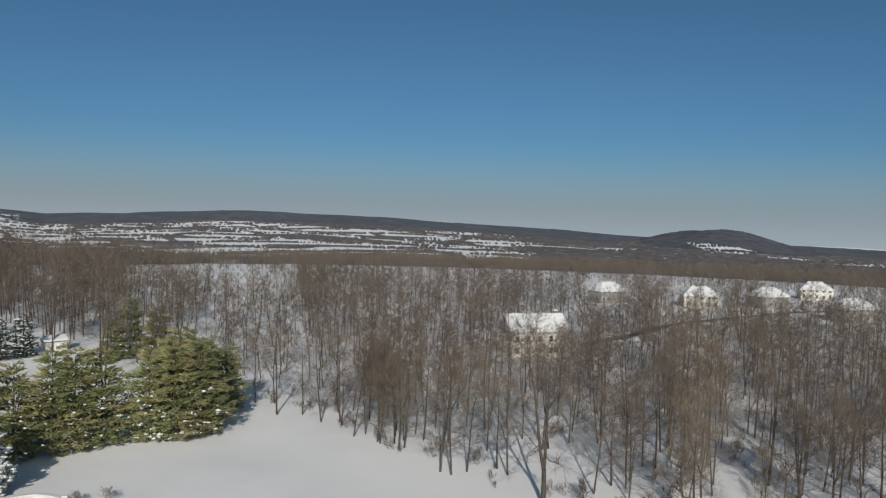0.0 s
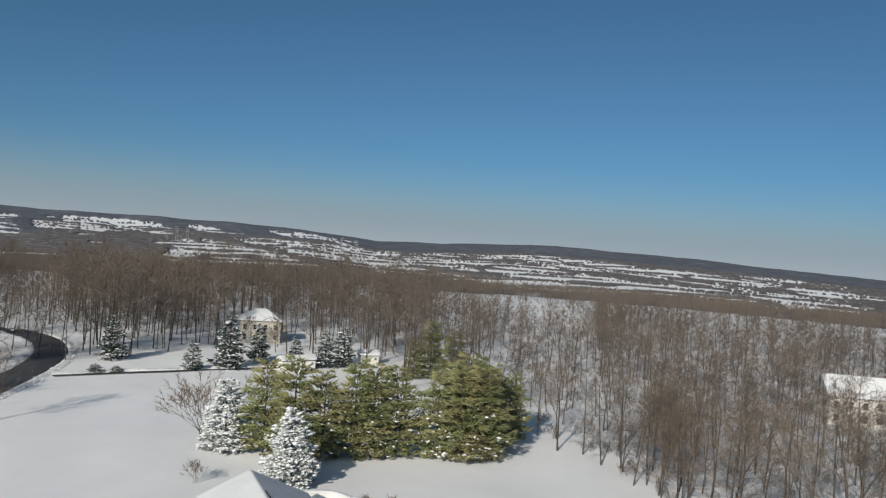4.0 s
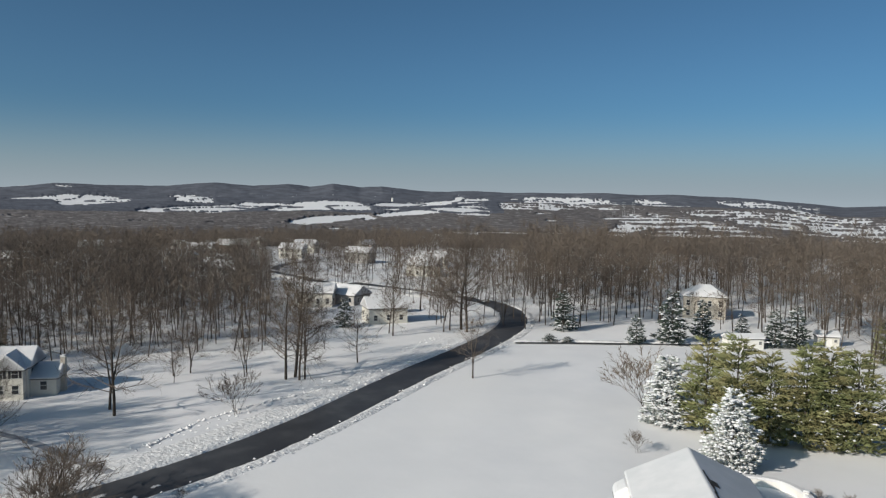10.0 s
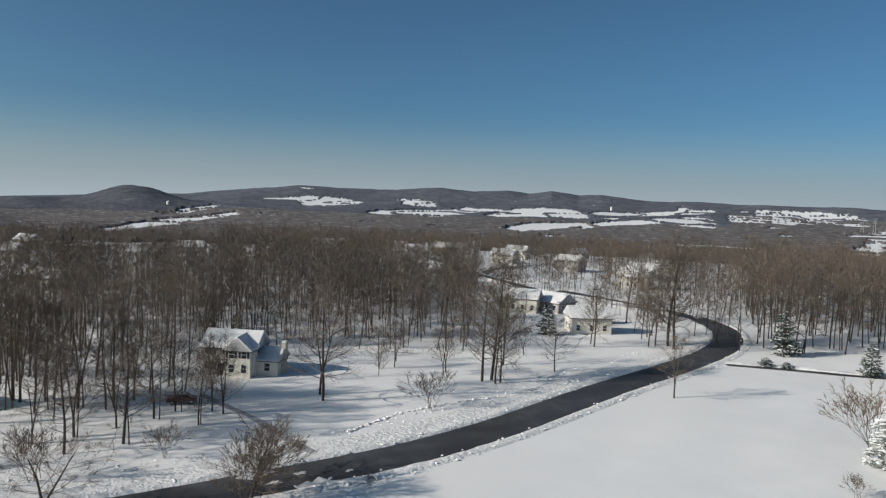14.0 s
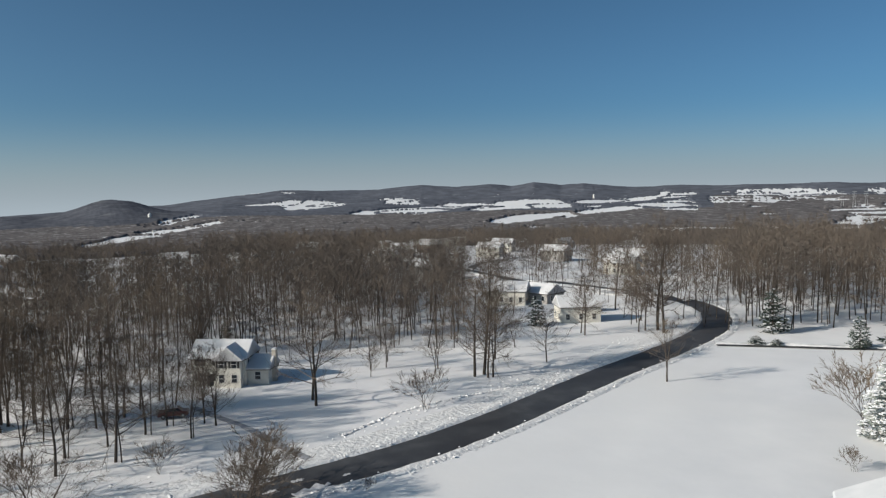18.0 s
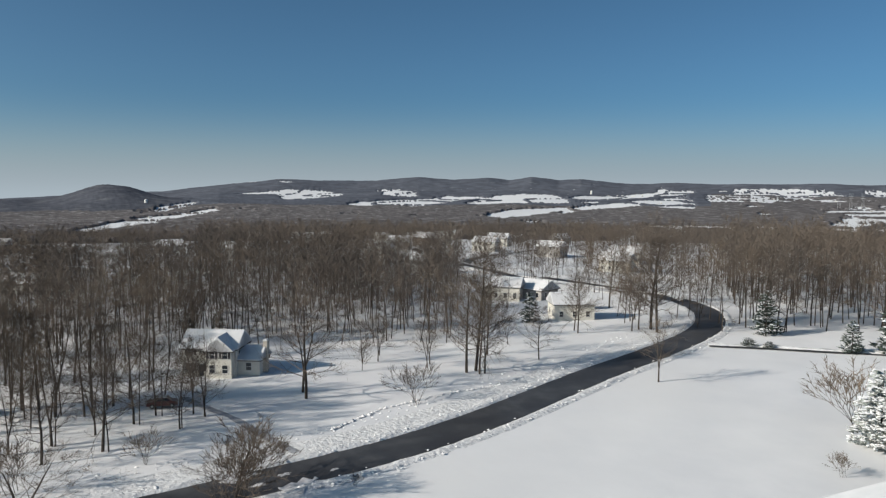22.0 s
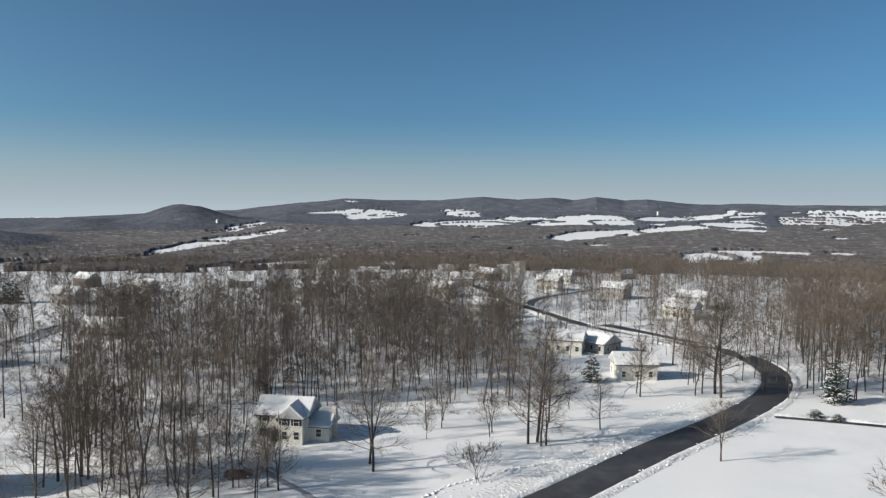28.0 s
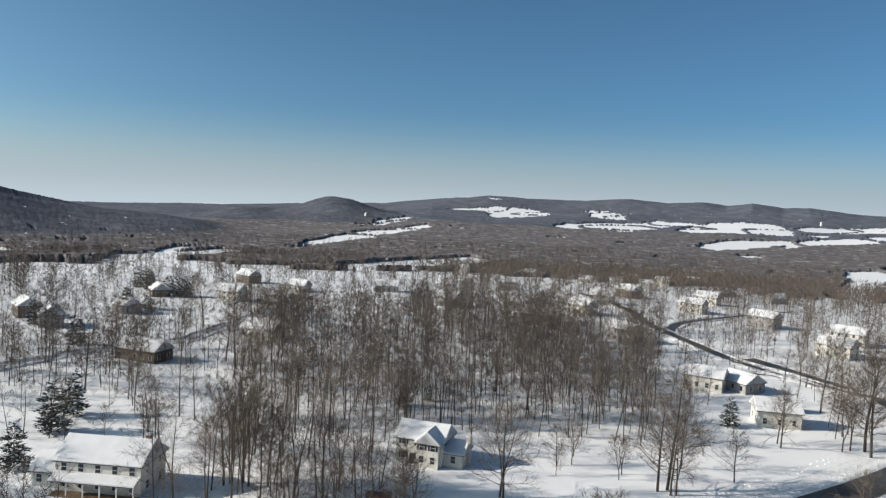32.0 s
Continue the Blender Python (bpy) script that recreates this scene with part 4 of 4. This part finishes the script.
def chimney(parent, x, y, z0, z1, w=0.9, d=0.7, mat=BRICK):
    c = part("chimney", box(x - w / 2, y - d / 2, z0, x + w / 2, y + d / 2, z1), mat, parent, "brick chimney")
    part("cap", box(x - w / 2 - 0.08, y - d / 2 - 0.08, z1, x + w / 2 + 0.08, y + d / 2 + 0.08, z1 + 0.12), TRIM, c)
    part("snow", box(x - w / 2, y - d / 2, z1 + 0.12, x + w / 2, y + d / 2, z1 + 0.3, 0.06), ROOF_SNOW, c)


def row_windows(parent, x0, x1, y, z, n, face, w=0.95, h=1.35, shutters=False, along="x"):
    for i in range(n):
        u = x0 + (x1 - x0) * (i + 0.5) / n
        window(parent, *((u, y) if along == "x" else (y, u)), z, w, h, face, shutters)


def door(parent, x, y, z, face, w=1.0, h=2.05, mat=SHUTTER):
    fx, fy = face
    b = box(x - w / 2, y if fy > 0 else y - 0.05, z, x + w / 2, y + 0.05 if fy > 0 else y, z + h) if fy else box(x if fx > 0 else x - 0.05, y - w / 2, z, x + 0.05 if fx > 0 else x, y + w / 2, z + h)
    return part("door", b, mat, parent)


def simple_house(x, y, turn, w, d, eave, rise, wall_mat, label, wing=0.0, wing_side=1, hip=0.0, chim=True, shutters=False, floors=2, porch=False, cross=False):
    """A suburban house with a lower wing; the long sides face local -y and +y."""
    h = new("house")
    gable_block(h, -w / 2, w / 2, -d / 2, d / 2, -0.3, eave, rise, wall_mat, hip=hip)
    for f in range(floors):
        z = 0.9 + f * 2.75
        n = max(2, int(w / 2.6))
        row_windows(h, -w / 2, w / 2, -d / 2, z, n, (0, -1), shutters=shutters)
        row_windows(h, -w / 2, w / 2, d / 2, z, n, (0, 1), shutters=shutters)
        row_windows(h, -d / 2, d / 2, -w / 2, z, 2, (-1, 0), along="y")
        row_windows(h, -d / 2, d / 2, w / 2, z, 2, (1, 0), along="y")
    if wing:
        s = wing_side
        a, b = (w / 2, w / 2 + wing) if s > 0 else (-w / 2 - wing, -w / 2)
        gable_block(h, a, b, -d / 2 + 1.0, d / 2 - 0.6, -0.3, min(eave, 2.8), rise * 0.75, wall_mat)
        row_windows(h, a + 0.3, b - 0.3, -d / 2 + 1.0, 0.9, max(1, int(wing / 2.5)), (0, -1))
    if porch:
        y0, y1 = -d / 2 - 2.3, -d / 2
        for nm, lift, mat in (("porch_roof", 0.0, SHINGLE), ("porch_snow", 0.12, ROOF_SNOW)):
            th = 0.11 if lift == 0 else 0.25
            part(nm, solid([(-w / 2, y0, 2.45 + lift), (w / 2, y0, 2.45 + lift), (w / 2, y1, 3.2 + lift), (-w / 2, y1, 3.2 + lift), (-w / 2, y0, 2.45 + lift + th), (w / 2, y0, 2.45 + lift + th), (w / 2, y1, 3.2 + lift + th), (-w / 2, y1, 3.2 + lift + th)],
                           [(0, 3, 2, 1), (4, 5, 6, 7), (0, 1, 5, 4), (1, 2, 6, 5), (2, 3, 7, 6), (3, 0, 4, 7)]), mat, h)
        for k in range(6):
            u = -w / 2 + 0.2 + (w - 0.4) * k / 5
            part("porch_post", box(u - 0.09, y0 + 0.15, -0.2, u + 0.09, y0 + 0.33, 2.5), TRIM, h)
        part("porch_floor", box(-w / 2, y0, -0.2, w / 2, y1 - 0.01, 0.15), WOOD, h)
    if cross:
        gable_block(h, -d / 2 - 1.3, 0.0, w / 2 - 4.9, w / 2 - 0.4, -0.3, eave, rise * 0.85, wall_mat, swap=True)
        row_windows(h, w / 2 - 4.9, w / 2 - 0.4, -d / 2 - 1.3, 3.4, 2, (0, -1), shutters=True)
        row_windows(h, w / 2 - 4.9, w / 2 - 0.4, -d / 2 - 1.3, 0.9, 2, (0, -1))
        chimney(h, w / 2 + wing + 0.35, 0.2, -0.3, 5.6, 0.7, 1.1, STUCCO)
        door(h, -w / 2 + 3.4, -d / 2, 0.0, (0, -1))
    if chim:
        chimney(h, w / 2 - 1.2, 0.6, eave, eave + rise + 0.9)
    h.matrix_world = pose(x, y, float(land(x, y)), 0, 0, turn)
    return tagged(h, label, "house", "houses")


# two-storey white house across the street, gable wing towards the lawn
simple_house(-140, 20.3, 62, 9.6, 7.4, 4.9, 2.3, SIDING, "white two-storey house with dark shutters and snowy roof", wing=3.8, shutters=True, cross=True, chim=False)
simple_house(-129, -36, 75, 15, 9, 5.4, 2.8, SIDING, "large white-sided house with snow-covered roof and long porch", wing=5, wing_side=-1, porch=True)
simple_house(-117, 187, 32, 11, 9.5, 6.2, 2.4, STUCCO, "tan stucco house with hipped snowy roof among trees", hip=4, chim=False)
simple_house(32, 176, 10, 14, 9, 6.0, 3.4, SIDING, "white gabled house with wooden deck seen through trees")
for i, (x, y, tn, w) in enumerate([(-196, 110, 50, 11), (-193, 120, 20, 9), (-161, 110, 70, 10), (-265, 114, 30, 12), (-343, 182, 40, 12), (-302, 195, 30, 12), (-263, 207, 40, 13)]):
    simple_house(x, y, tn, w, 8, 3.0 if i == 1 else 4.0 if i < 3 else 5.0, 2.2, (SIDING, GREYWALL)[i % 2], "snow-roofed suburban house beyond the street", floors=1 if i < 3 else 2, chim=i > 2)
for i, (x, y, tn, w) in enumerate([(86, 293, 20, 13), (118, 280, -10, 13), (147, 283, 15, 13), (188, 319, -20, 13), (157, 245, 10, 14)]):
    simple_house(x, y, tn, w, 9, 4.6, 3.0, (GREYWALL, SIDING)[i % 2], "house with steep snow-covered roof on the far street", hip=3.5, chim=False)
for i, (x, y, tn, w) in enumerate([(-312, -77, 40, 9), (-228, -52, 60, 14), (-391, -12, 60, 12), (-400, 35, 80, 12), (-361, -74, 20, 9), (-263, -20, 60, 13)]):
    simple_house(x, y, tn, w, 8, 3.4, 2.6, (GREYWALL, BROWN, SIDING)[i % 3], "snow-roofed house in the valley suburb", floors=1, chim=False)


# ---------------------------------------------------------------- house on the lawn under the drone
def lawn_house():
    """Long gabled house whose ridge runs away from the street; drifted porch at its far corner."""
    h = new("house")
    rise, half, eave = 2.7, 5.8, 4.2
    gable_block(h, -7.0, 14, -half, half, -0.3, eave, rise, STUCCO, over=0.5, snow=0.36)
    slope = rise / half
    top = eave + rise + 0.52

    def on_slope(name, x0, x1, y0, y1, lift, thick, mat, label=""):
        """A slab lying on the lee slope."""
        z = [top - y0 * slope + lift, top - y1 * slope + lift]
        low = [(x0, y0, z[0]), (x1, y0, z[0]), (x1, y1, z[1]), (x0, y1, z[1])]
        return part(name, solid(low + [(a, b, c + thick) for a, b, c in low], [(0, 3, 2, 1), (4, 5, 6, 7), (0, 1, 5, 4), (1, 2, 6, 5), (2, 3, 7, 6), (3, 0, 4, 7)]), mat, h, label)
    # bare shingles where the snow has cracked and slid
    for k in range(9):
        on_slope("ridge_crack", 0.2 + k * 1.3, 1.62 + k * 1.3, 0.28 + 0.05 * (k % 3), 0.50 + 0.07 * ((k * 2) % 3), -0.02, 0.05, SHINGLE, "bare dark shingles along a crack in the snow")
    on_slope("bare_patch", 0.9, 2.3, 0.55, 1.2, -0.02, 0.05, SHINGLE, "patch of bare dark shingles")
    on_slope("bare_patch", -1.2, 0.1, 0.25, 0.42, -0.02, 0.05, SHINGLE, "patch of bare dark shingles")
    sk = on_slope("skylight", 3.6, 5.4, 2.3, 3.2, -0.05, 0.22, TRIM, "skylight half buried in snow")
    on_slope("pane", 3.85, 5.15, 2.5, 3.0, 0.18, 0.012, GLASS).parent = sk
    on_slope("vent", 6.2, 6.9, 3.4, 3.9, -0.05, 0.25, TRIM, "small roof vent capped with snow")
    # low snow lip along the windward gable and the drifted porch
    gable_block(h, -9.2, -7.1, -6.9, -4.9, -0.3, 1.4, 0.6, TRIM, roof_name="porch_roof", over=0.4, snow=1.0)
    gable_block(h, -9.5, -6.2, -2.6, 3.4, -0.3, 3.9, 1.5, STUCCO, roof_name="bay_roof", over=0.3, snow=0.4, hip=1.4)
    part("steps", box(0.5, -half - 2.0, -0.3, 2.6, -half, 0.5, 0.05), BRICK, h, "brick entrance steps")
    for x in (-4.0, 2.0, 5.0, 8.5):
        window(h, x, -half, 1.0, 1.1, 1.4, (0, -1))
        window(h, x, half, 1.0, 1.1, 1.4, (0, 1))
    window(h, -7.0, -4.0, 1.0, 1.1, 1.4, (-1, 0))
    door(h, -1.6, -half, 0.0, (0, -1))
    h.matrix_world = pose(-39.5, 61.0, 0, 0, 0, -47.6)
    return tagged(h, "stucco house on open lawn, its roof smooth with deep drifted snow", "house", "houses")


lawn_house()


def patio():
    """Curved low wall and snowed-in deck behind the lawn house."""
    p = new("patio")
    arc = smooth_line([(-47.5, 77.5), (-45, 80.2), (-42, 81.6), (-39, 80.6), (-36.5, 78.2), (-35, 75), (-34.6, 71.5)], 0.7)
    n = len(arc)
    for nm, z0, z1, grow, mat in (("wall", -0.2, 0.85, 0.0, TRIM), ("wall_snow", 0.85, 1.15, 0.06, ROOF_SNOW)):
        a, b = offset_line(arc, -0.25 - grow), offset_line(arc, 0.25 + grow)
        V = np.concatenate([np.column_stack([a, np.full(n, z0)]), np.column_stack([b, np.full(n, z0)]), np.column_stack([a, np.full(n, z1)]), np.column_stack([b, np.full(n, z1)])])
        i = np.arange(n - 1)
        F = np.concatenate([np.stack([i, i + 1, i + 1 + 2 * n, i + 2 * n], -1), np.stack([i + n + 1, i + n, i + 3 * n, i + 3 * n + 1], -1), np.stack([i + 2 * n, i + 1 + 2 * n, i + 1 + 3 * n, i + 3 * n], -1)])
        ob = new(nm, mesh_np(nm, V, F, mat))
        ob.parent = p
    for k in (3, n // 2, n - 4):
        x, y = arc[k]
        post = part("post", box(x - 0.3, y - 0.3, -0.2, x + 0.3, y + 0.3, 1.25), TRIM, p)
        part("post_cap", box(x - 0.35, y - 0.35, 1.25, x + 0.35, y + 0.35, 1.5, 0.1), ROOF_SNOW, post, "cap of snow")
    for x, y in ((-44.8, 76.2), (-43.2, 77.4)):
        bench = part("bench", box(x - 0.9, y - 0.35, 0.3, x + 0.9, y + 0.35, 0.5), WOOD, p, "dark patio bench in shade")
        part("bench_snow", box(x - 0.85, y - 0.3, 0.504, x + 0.85, y + 0.3, 0.62, 0.05), ROOF_SNOW, bench)
    return tagged(p, "curved low white wall round a snowed-in patio", "patio")


patio()


# ---------------------------------------------------------------- sheds, cars, small yard things
def shed(x, y, turn, w, d, hgt, rise, mat, label):
    h = new("shed")
    gable_block(h, -w / 2, w / 2, -d / 2, d / 2, -0.2, hgt, rise, mat, over=0.2, snow=0.3)
    door(h, 0, -d / 2, 0, (0, -1), 1.4, 1.9, TRIM)
    window(h, w / 2 - 0.8, -d / 2, 1.1, 0.6, 0.6, (0, -1))
    h.matrix_world = pose(x, y, float(land(x, y)), 0, 0, turn)
    return tagged(h, label, "shed")


shed(-87.5, 154.8, 52, 8.0, 3.2, 2.2, 0.7, TRIM, "long white shed with snow on its low roof behind the pines")
shed(-77.5, 173, 40, 4.5, 3.2, 2.2, 0.9, SIDING, "small white garden shed with snowy roof")
shed(-172, 121, 60, 4.5, 3.5, 2.2, 1.0, BROWN, "small brown shed with snowy roof in a yard")


def car(x, y, turn, paint, label):
    c = new("car")
    prof = [(-2.2, 0.35), (-2.25, 0.75), (-2.0, 0.95), (-1.45, 1.0), (-0.85, 1.48), (0.75, 1.5), (1.35, 1.02), (2.1, 0.9), (2.25, 0.6), (2.2, 0.35)]
    n = len(prof)
    V = [(a, s * (0.88 if z < 1.2 else 0.72), z) for s in (-1, 1) for a, z in prof]
    part("body", solid(V, [tuple(range(n)), tuple(range(2 * n - 1, n - 1, -1))] + [(i, i + n, (i + 1) % n + n, (i + 1) % n) for i in range(n)]), paint, c)
    for s in (-1, 1):
        part("side_window", solid([(-1.2, s * 0.84, 1.05), (1.1, s * 0.84, 1.05), (0.65, s * 0.755, 1.42), (-0.75, s * 0.755, 1.42), (-1.2, s * 0.88, 1.05), (1.1, s * 0.88, 1.05), (0.65, s * 0.79, 1.42), (-0.75, s * 0.79, 1.42)],
                                  [(0, 1, 2, 3), (4, 7, 6, 5), (0, 4, 5, 1), (1, 5, 6, 2), (2, 6, 7, 3), (3, 7, 4, 0)]), GLASS, c)
        for u in (-1.4, 1.4):
            bm = bmesh.new()
            bmesh.ops.create_cone(bm, cap_ends=True, segments=14, radius1=0.34, radius2=0.34, depth=0.22, matrix=pose(u, s * 0.82, 0.34, 90))
            w = part("wheel", bm, TYRE, c)
            bm = bmesh.new()
            bmesh.ops.create_cone(bm, cap_ends=True, segments=10, radius1=0.2, radius2=0.18, depth=0.04, matrix=pose(u, s * 0.94, 0.34, 90))
            part("rim", bm, STEEL, w)
    part("roof_snow", box(-0.8, -0.66, 1.49, 0.7, 0.66, 1.6, 0.05), ROOF_SNOW, c, "thin snow on the roof")
    c.matrix_world = pose(x, y, float(land(x, y)) + 0.1, 0, 0, turn)
    return tagged(c, label, "car", "parked cars")


car(-120.3, 9.6, 82, CAR_RED, "dark red car parked in the snow beside trees")
car(-134.5, -50, 40, CAR_DARK, "black car half dug out of the snow")
car(-135.5, -46.5, 30, CAR_DARK, "dark car parked beside a shovelled drive")


# ---------------------------------------------------------------- far buildings
def far_town():
    """Houses of the distant towns, too small to pick apart."""
    rng = np.random.default_rng(21)
    VV, FF, idx, o = [], [], [], 0
    groups = [(52, 64, 3450, 3950, 70), (0, 36, 2000, 3400, 45), (94, 110, 900, 1700, 46), (78, 90, 900, 2000, 24), (36, 52, 2300, 3900, 24), (-38, -12, 1300, 2400, 34), (56, 80, 480, 800, 14)]
    for a0, a1, r0, r1, n in groups:
        for _ in range(n):
            a, r = math.radians(rng.uniform(a0, a1)), rng.uniform(r0, r1)
            x, y = -r * math.sin(a), r * math.cos(a)
            w, d, e = rng.uniform(4, 7), rng.uniform(3, 4.2), rng.uniform(2.8, 5)
            if r > 850:
                w, d, e = w * 0.62, d * 0.62, e * 0.62
            c, s = math.cos(a + rng.normal(0, 0.5)), math.sin(a + rng.normal(0, 0.5))
            z = float(land(x, y))
            P = np.array([(-w, -d, -3), (w, -d, -3), (w, d, -3), (-w, d, -3), (-w, -d, e), (w, -d, e), (w, d, e), (-w, d, e), (-w, 0, e + d * 0.7), (w, 0, e + d * 0.7)])
            Q = np.column_stack([P[:, 0] * c - P[:, 1] * s + x, P[:, 0] * s + P[:, 1] * c + y, P[:, 2] + z])
            T = [(0, 1, 5), (0, 5, 4), (1, 2, 6), (1, 6, 5), (2, 3, 7), (2, 7, 6), (3, 0, 4), (3, 4, 7), (4, 7, 8), (5, 9, 6), (4, 5, 9), (4, 9, 8), (6, 7, 8), (6, 8, 9)]
            VV.append(Q), FF.append(np.array(T) + o), idx.append([int(rng.uniform() < 0.4)] * 10 + [2] * 4)
            o += 10
    ob = new("far_town", mesh_np("far_town", np.concatenate(VV), np.concatenate(FF), [SIDING, GREYWALL, ROOF_SNOW], np.concatenate(idx)))
    tagged(ob, "scattered distant town houses with snowy roofs", "town", kind="stuff")


far_town()


def water_tower(az, r, top, label):
    x, y = -r * math.sin(math.radians(az)), r * math.cos(math.radians(az))
    z = float(land(x, y))
    t = new("water_tower")
    bm = bmesh.new()
    bmesh.ops.create_cone(bm, cap_ends=True, segments=16, radius1=5, radius2=4.8, depth=top - z + 2, matrix=pose(0, 0, (top - z) / 2 - 1))
    part("tank", bm, TRIM, t)
    bm = bmesh.new()
    bmesh.ops.create_cone(bm, cap_ends=True, segments=16, radius1=4.9, radius2=0.5, depth=3, matrix=pose(0, 0, top - z + 1.5))
    part("roof", bm, ROOF_SNOW, t)
    t.matrix_world = pose(x, y, z)
    return tagged(t, label, "water tower")


water_tower(54.4, 3600, float(land(-2927, 2096)) + 20, "tall white water tower standing in the distant town")
water_tower(86.6, 2400, -18, "small pale silo near distant farm buildings")


def pylon(az, r, height):
    x, y = -r * math.sin(math.radians(az)), r * math.cos(math.radians(az))
    p = new("power_pylon")
    for sx in (-1, 1):
        for sy in (-1, 1):
            part("leg", solid([(sx * 4, sy * 4, -1), (sx * 4 + 1, sy * 4, -1), (sx * 4, sy * 4 + 1, -1), (sx * 0.6, sy * 0.6, height)], [(0, 1, 3), (1, 2, 3), (2, 0, 3), (0, 2, 1)]), STEEL, p)
    for k in (0.68, 0.82, 0.95):
        part("crossarm", box(-6, -0.4, height * k, 6, 0.4, height * k + 0.8), STEEL, p)
    p.matrix_world = pose(x, y, float(land(x, y)), 0, 0, az)
    return tagged(p, "grey steel lattice power pylon above the far woods", "pylon", "power pylons")


for az, r in ((36.6, 2500), (37.3, 2560), (38.0, 2620), (24.5, 2700), (25.6, 2600)):
    pylon(az, r, 48)


# ---------------------------------------------------------------- brush, clods, slush
def brush(spots, seed):
    rng = np.random.default_rng(seed)
    V0, F0 = bare_tree_mesh(130, 3.2, (0.15, 1.0), (3, 2, 2), 0.5, 0.22, girth=0.0045, twig_r=0.010, twigs=4, low=True, stems=3)[1]
    VV, FF, o = [], [], 0
    ground_z = land([p[0] for p in spots], [p[1] for p in spots])
    for (x, y), gz in zip(spots, ground_z):
        s, a = rng.uniform(0.4, 1.0), rng.uniform(0, 6.283)
        M = np.array([[math.cos(a) * s, math.sin(a) * s, 0], [-math.sin(a) * s, math.cos(a) * s, 0], [0, 0, s * rng.uniform(0.7, 1.2)]])
        VV.append(V0 @ M + [x, y, gz - 0.1]), FF.append(F0 + o)
        o += len(V0)
    ob = new("brush", mesh_np("brush", np.concatenate(VV), np.concatenate(FF), TWIG))
    tagged(ob, "leafless brown brush and saplings along the woodland edge", "brush", kind="stuff")


spots = [(x + rng.normal(0, 1.5) + 1.5, y + abs(rng.normal(0, 6)) + 0.5) for x, y in EDGE if rng.uniform() < 0.55] + [p for p in beyond_edge(stand(rng, -39, 6, 80, 180, 9, AVOID))]
spots += beyond_edge(stand(rng, -41, -10, 76, 150, 5.0, AVOID))
spots += stand(rng, 66, 116, 170, 470, 10.5, AVOID)
brush(spots, 9)


def clods(name, label, pts, size, mat, seed):
    """Small lumps of snow."""
    rng = np.random.default_rng(seed)
    base = np.array([(1, 0, 0), (0, 1, 0), (-1, 0, 0), (0, -1, 0), (0, 0, 1), (0.7, 0.7, 0.5), (-0.6, 0.5, 0.6)], float)
    tri = np.array([(0, 5, 4), (5, 1, 4), (1, 6, 4), (6, 2, 4), (2, 3, 4), (3, 0, 4)])
    VV, FF, o = [], [], 0
    for x, y, z in pts:
        s = size * rng.uniform(0.5, 1.5)
        VV.append(base * rng.uniform(0.6, 1.3, (7, 1)) * [s, s, s * 0.7] + [x, y, z - 0.05]), FF.append(tri + o)
        o += 7
    tagged(new(name, mesh_np(name, np.concatenate(VV), np.concatenate(FF), mat)), label, "snow", kind="stuff")


bank = offset_line(ROAD_LINE, 4.6)
pts = [(x + rng.normal(0, 0.6), y + rng.normal(0, 0.6), 0.3) for x, y in bank for _ in range(3)]
bank = offset_line(ROAD_LINE, -4.6)
pts += [(x + rng.normal(0, 0.7), y + rng.normal(0, 0.7), 0.2) for x, y in bank for _ in range(3)]
clods("snow_clods", "lumps of plowed snow strewn along the street's banks", pts, 0.2, PLOWED, 12)
for off_m, amp in ((11.2, 0.25), (12.6, 0.25)):
    verge = offset_line(ROAD_LINE[18:95], off_m)
    clods("trodden_snow", "line of trodden snow lumps along the verge", [(x + rng.normal(0, amp), y + rng.normal(0, amp), 0.05) for x, y in verge], 0.22, PLOWED, 14)
trail = smooth_line([(-100, 30), (-104, 36), (-106.7, 41), (-109.6, 51), (-110.6, 58.6), (-113, 68.7), (-119, 82)], 0.55)
clods("trodden_snow", "trail of trodden snow lumps across the yard", [(x + rng.normal(0, 0.15), y + rng.normal(0, 0.15), 0.12) for x, y in trail], 0.28, PLOWED, 13)
for (x, y, s) in ((-87.5, 15, 1.3), (-82.4, 21.5, 1.7), (-81.9, 26, 1.1), (-86.3, 20, 0.5), (-84.4, 17, 0.6), (-85.5, 26, 0.35)):
    n = 22
    out = [(x + s * rng.uniform(0.35, 1.35) * math.cos(k * 6.283 / n) - 0.3 * s * math.sin(k * 6.283 / n), y + s * 1.7 * rng.uniform(0.35, 1.35) * math.sin(k * 6.283 / n)) for k in range(n)]
    part_ob = part("slush_patch", prism(out, 0.06, 0.125), SLUSH, None)
    tagged(part_ob, "patch of packed snow lying on the dark asphalt", "snow patch", "slush patches")


for i, (x, y, tn, w) in enumerate([(-330, 120, 30, 12), (-370, 145, 60, 12), (-405, 175, 20, 13), (-380, 210, 40, 12), (-430, 110, 70, 12), (-300, 90, 50, 12), (-240, 185, 30, 12), (-345, 60, 40, 11), (-300, -110, 30, 11), (-350, -40, 60, 11), (-280, -95, 20, 10), (-430, -40, 40, 12)]):
    simple_house(x, y, tn, w, 8, 4.6, 2.6, (SIDING, GREYWALL, BROWN)[i % 3], "snow-roofed house among leafless suburb trees", chim=False)
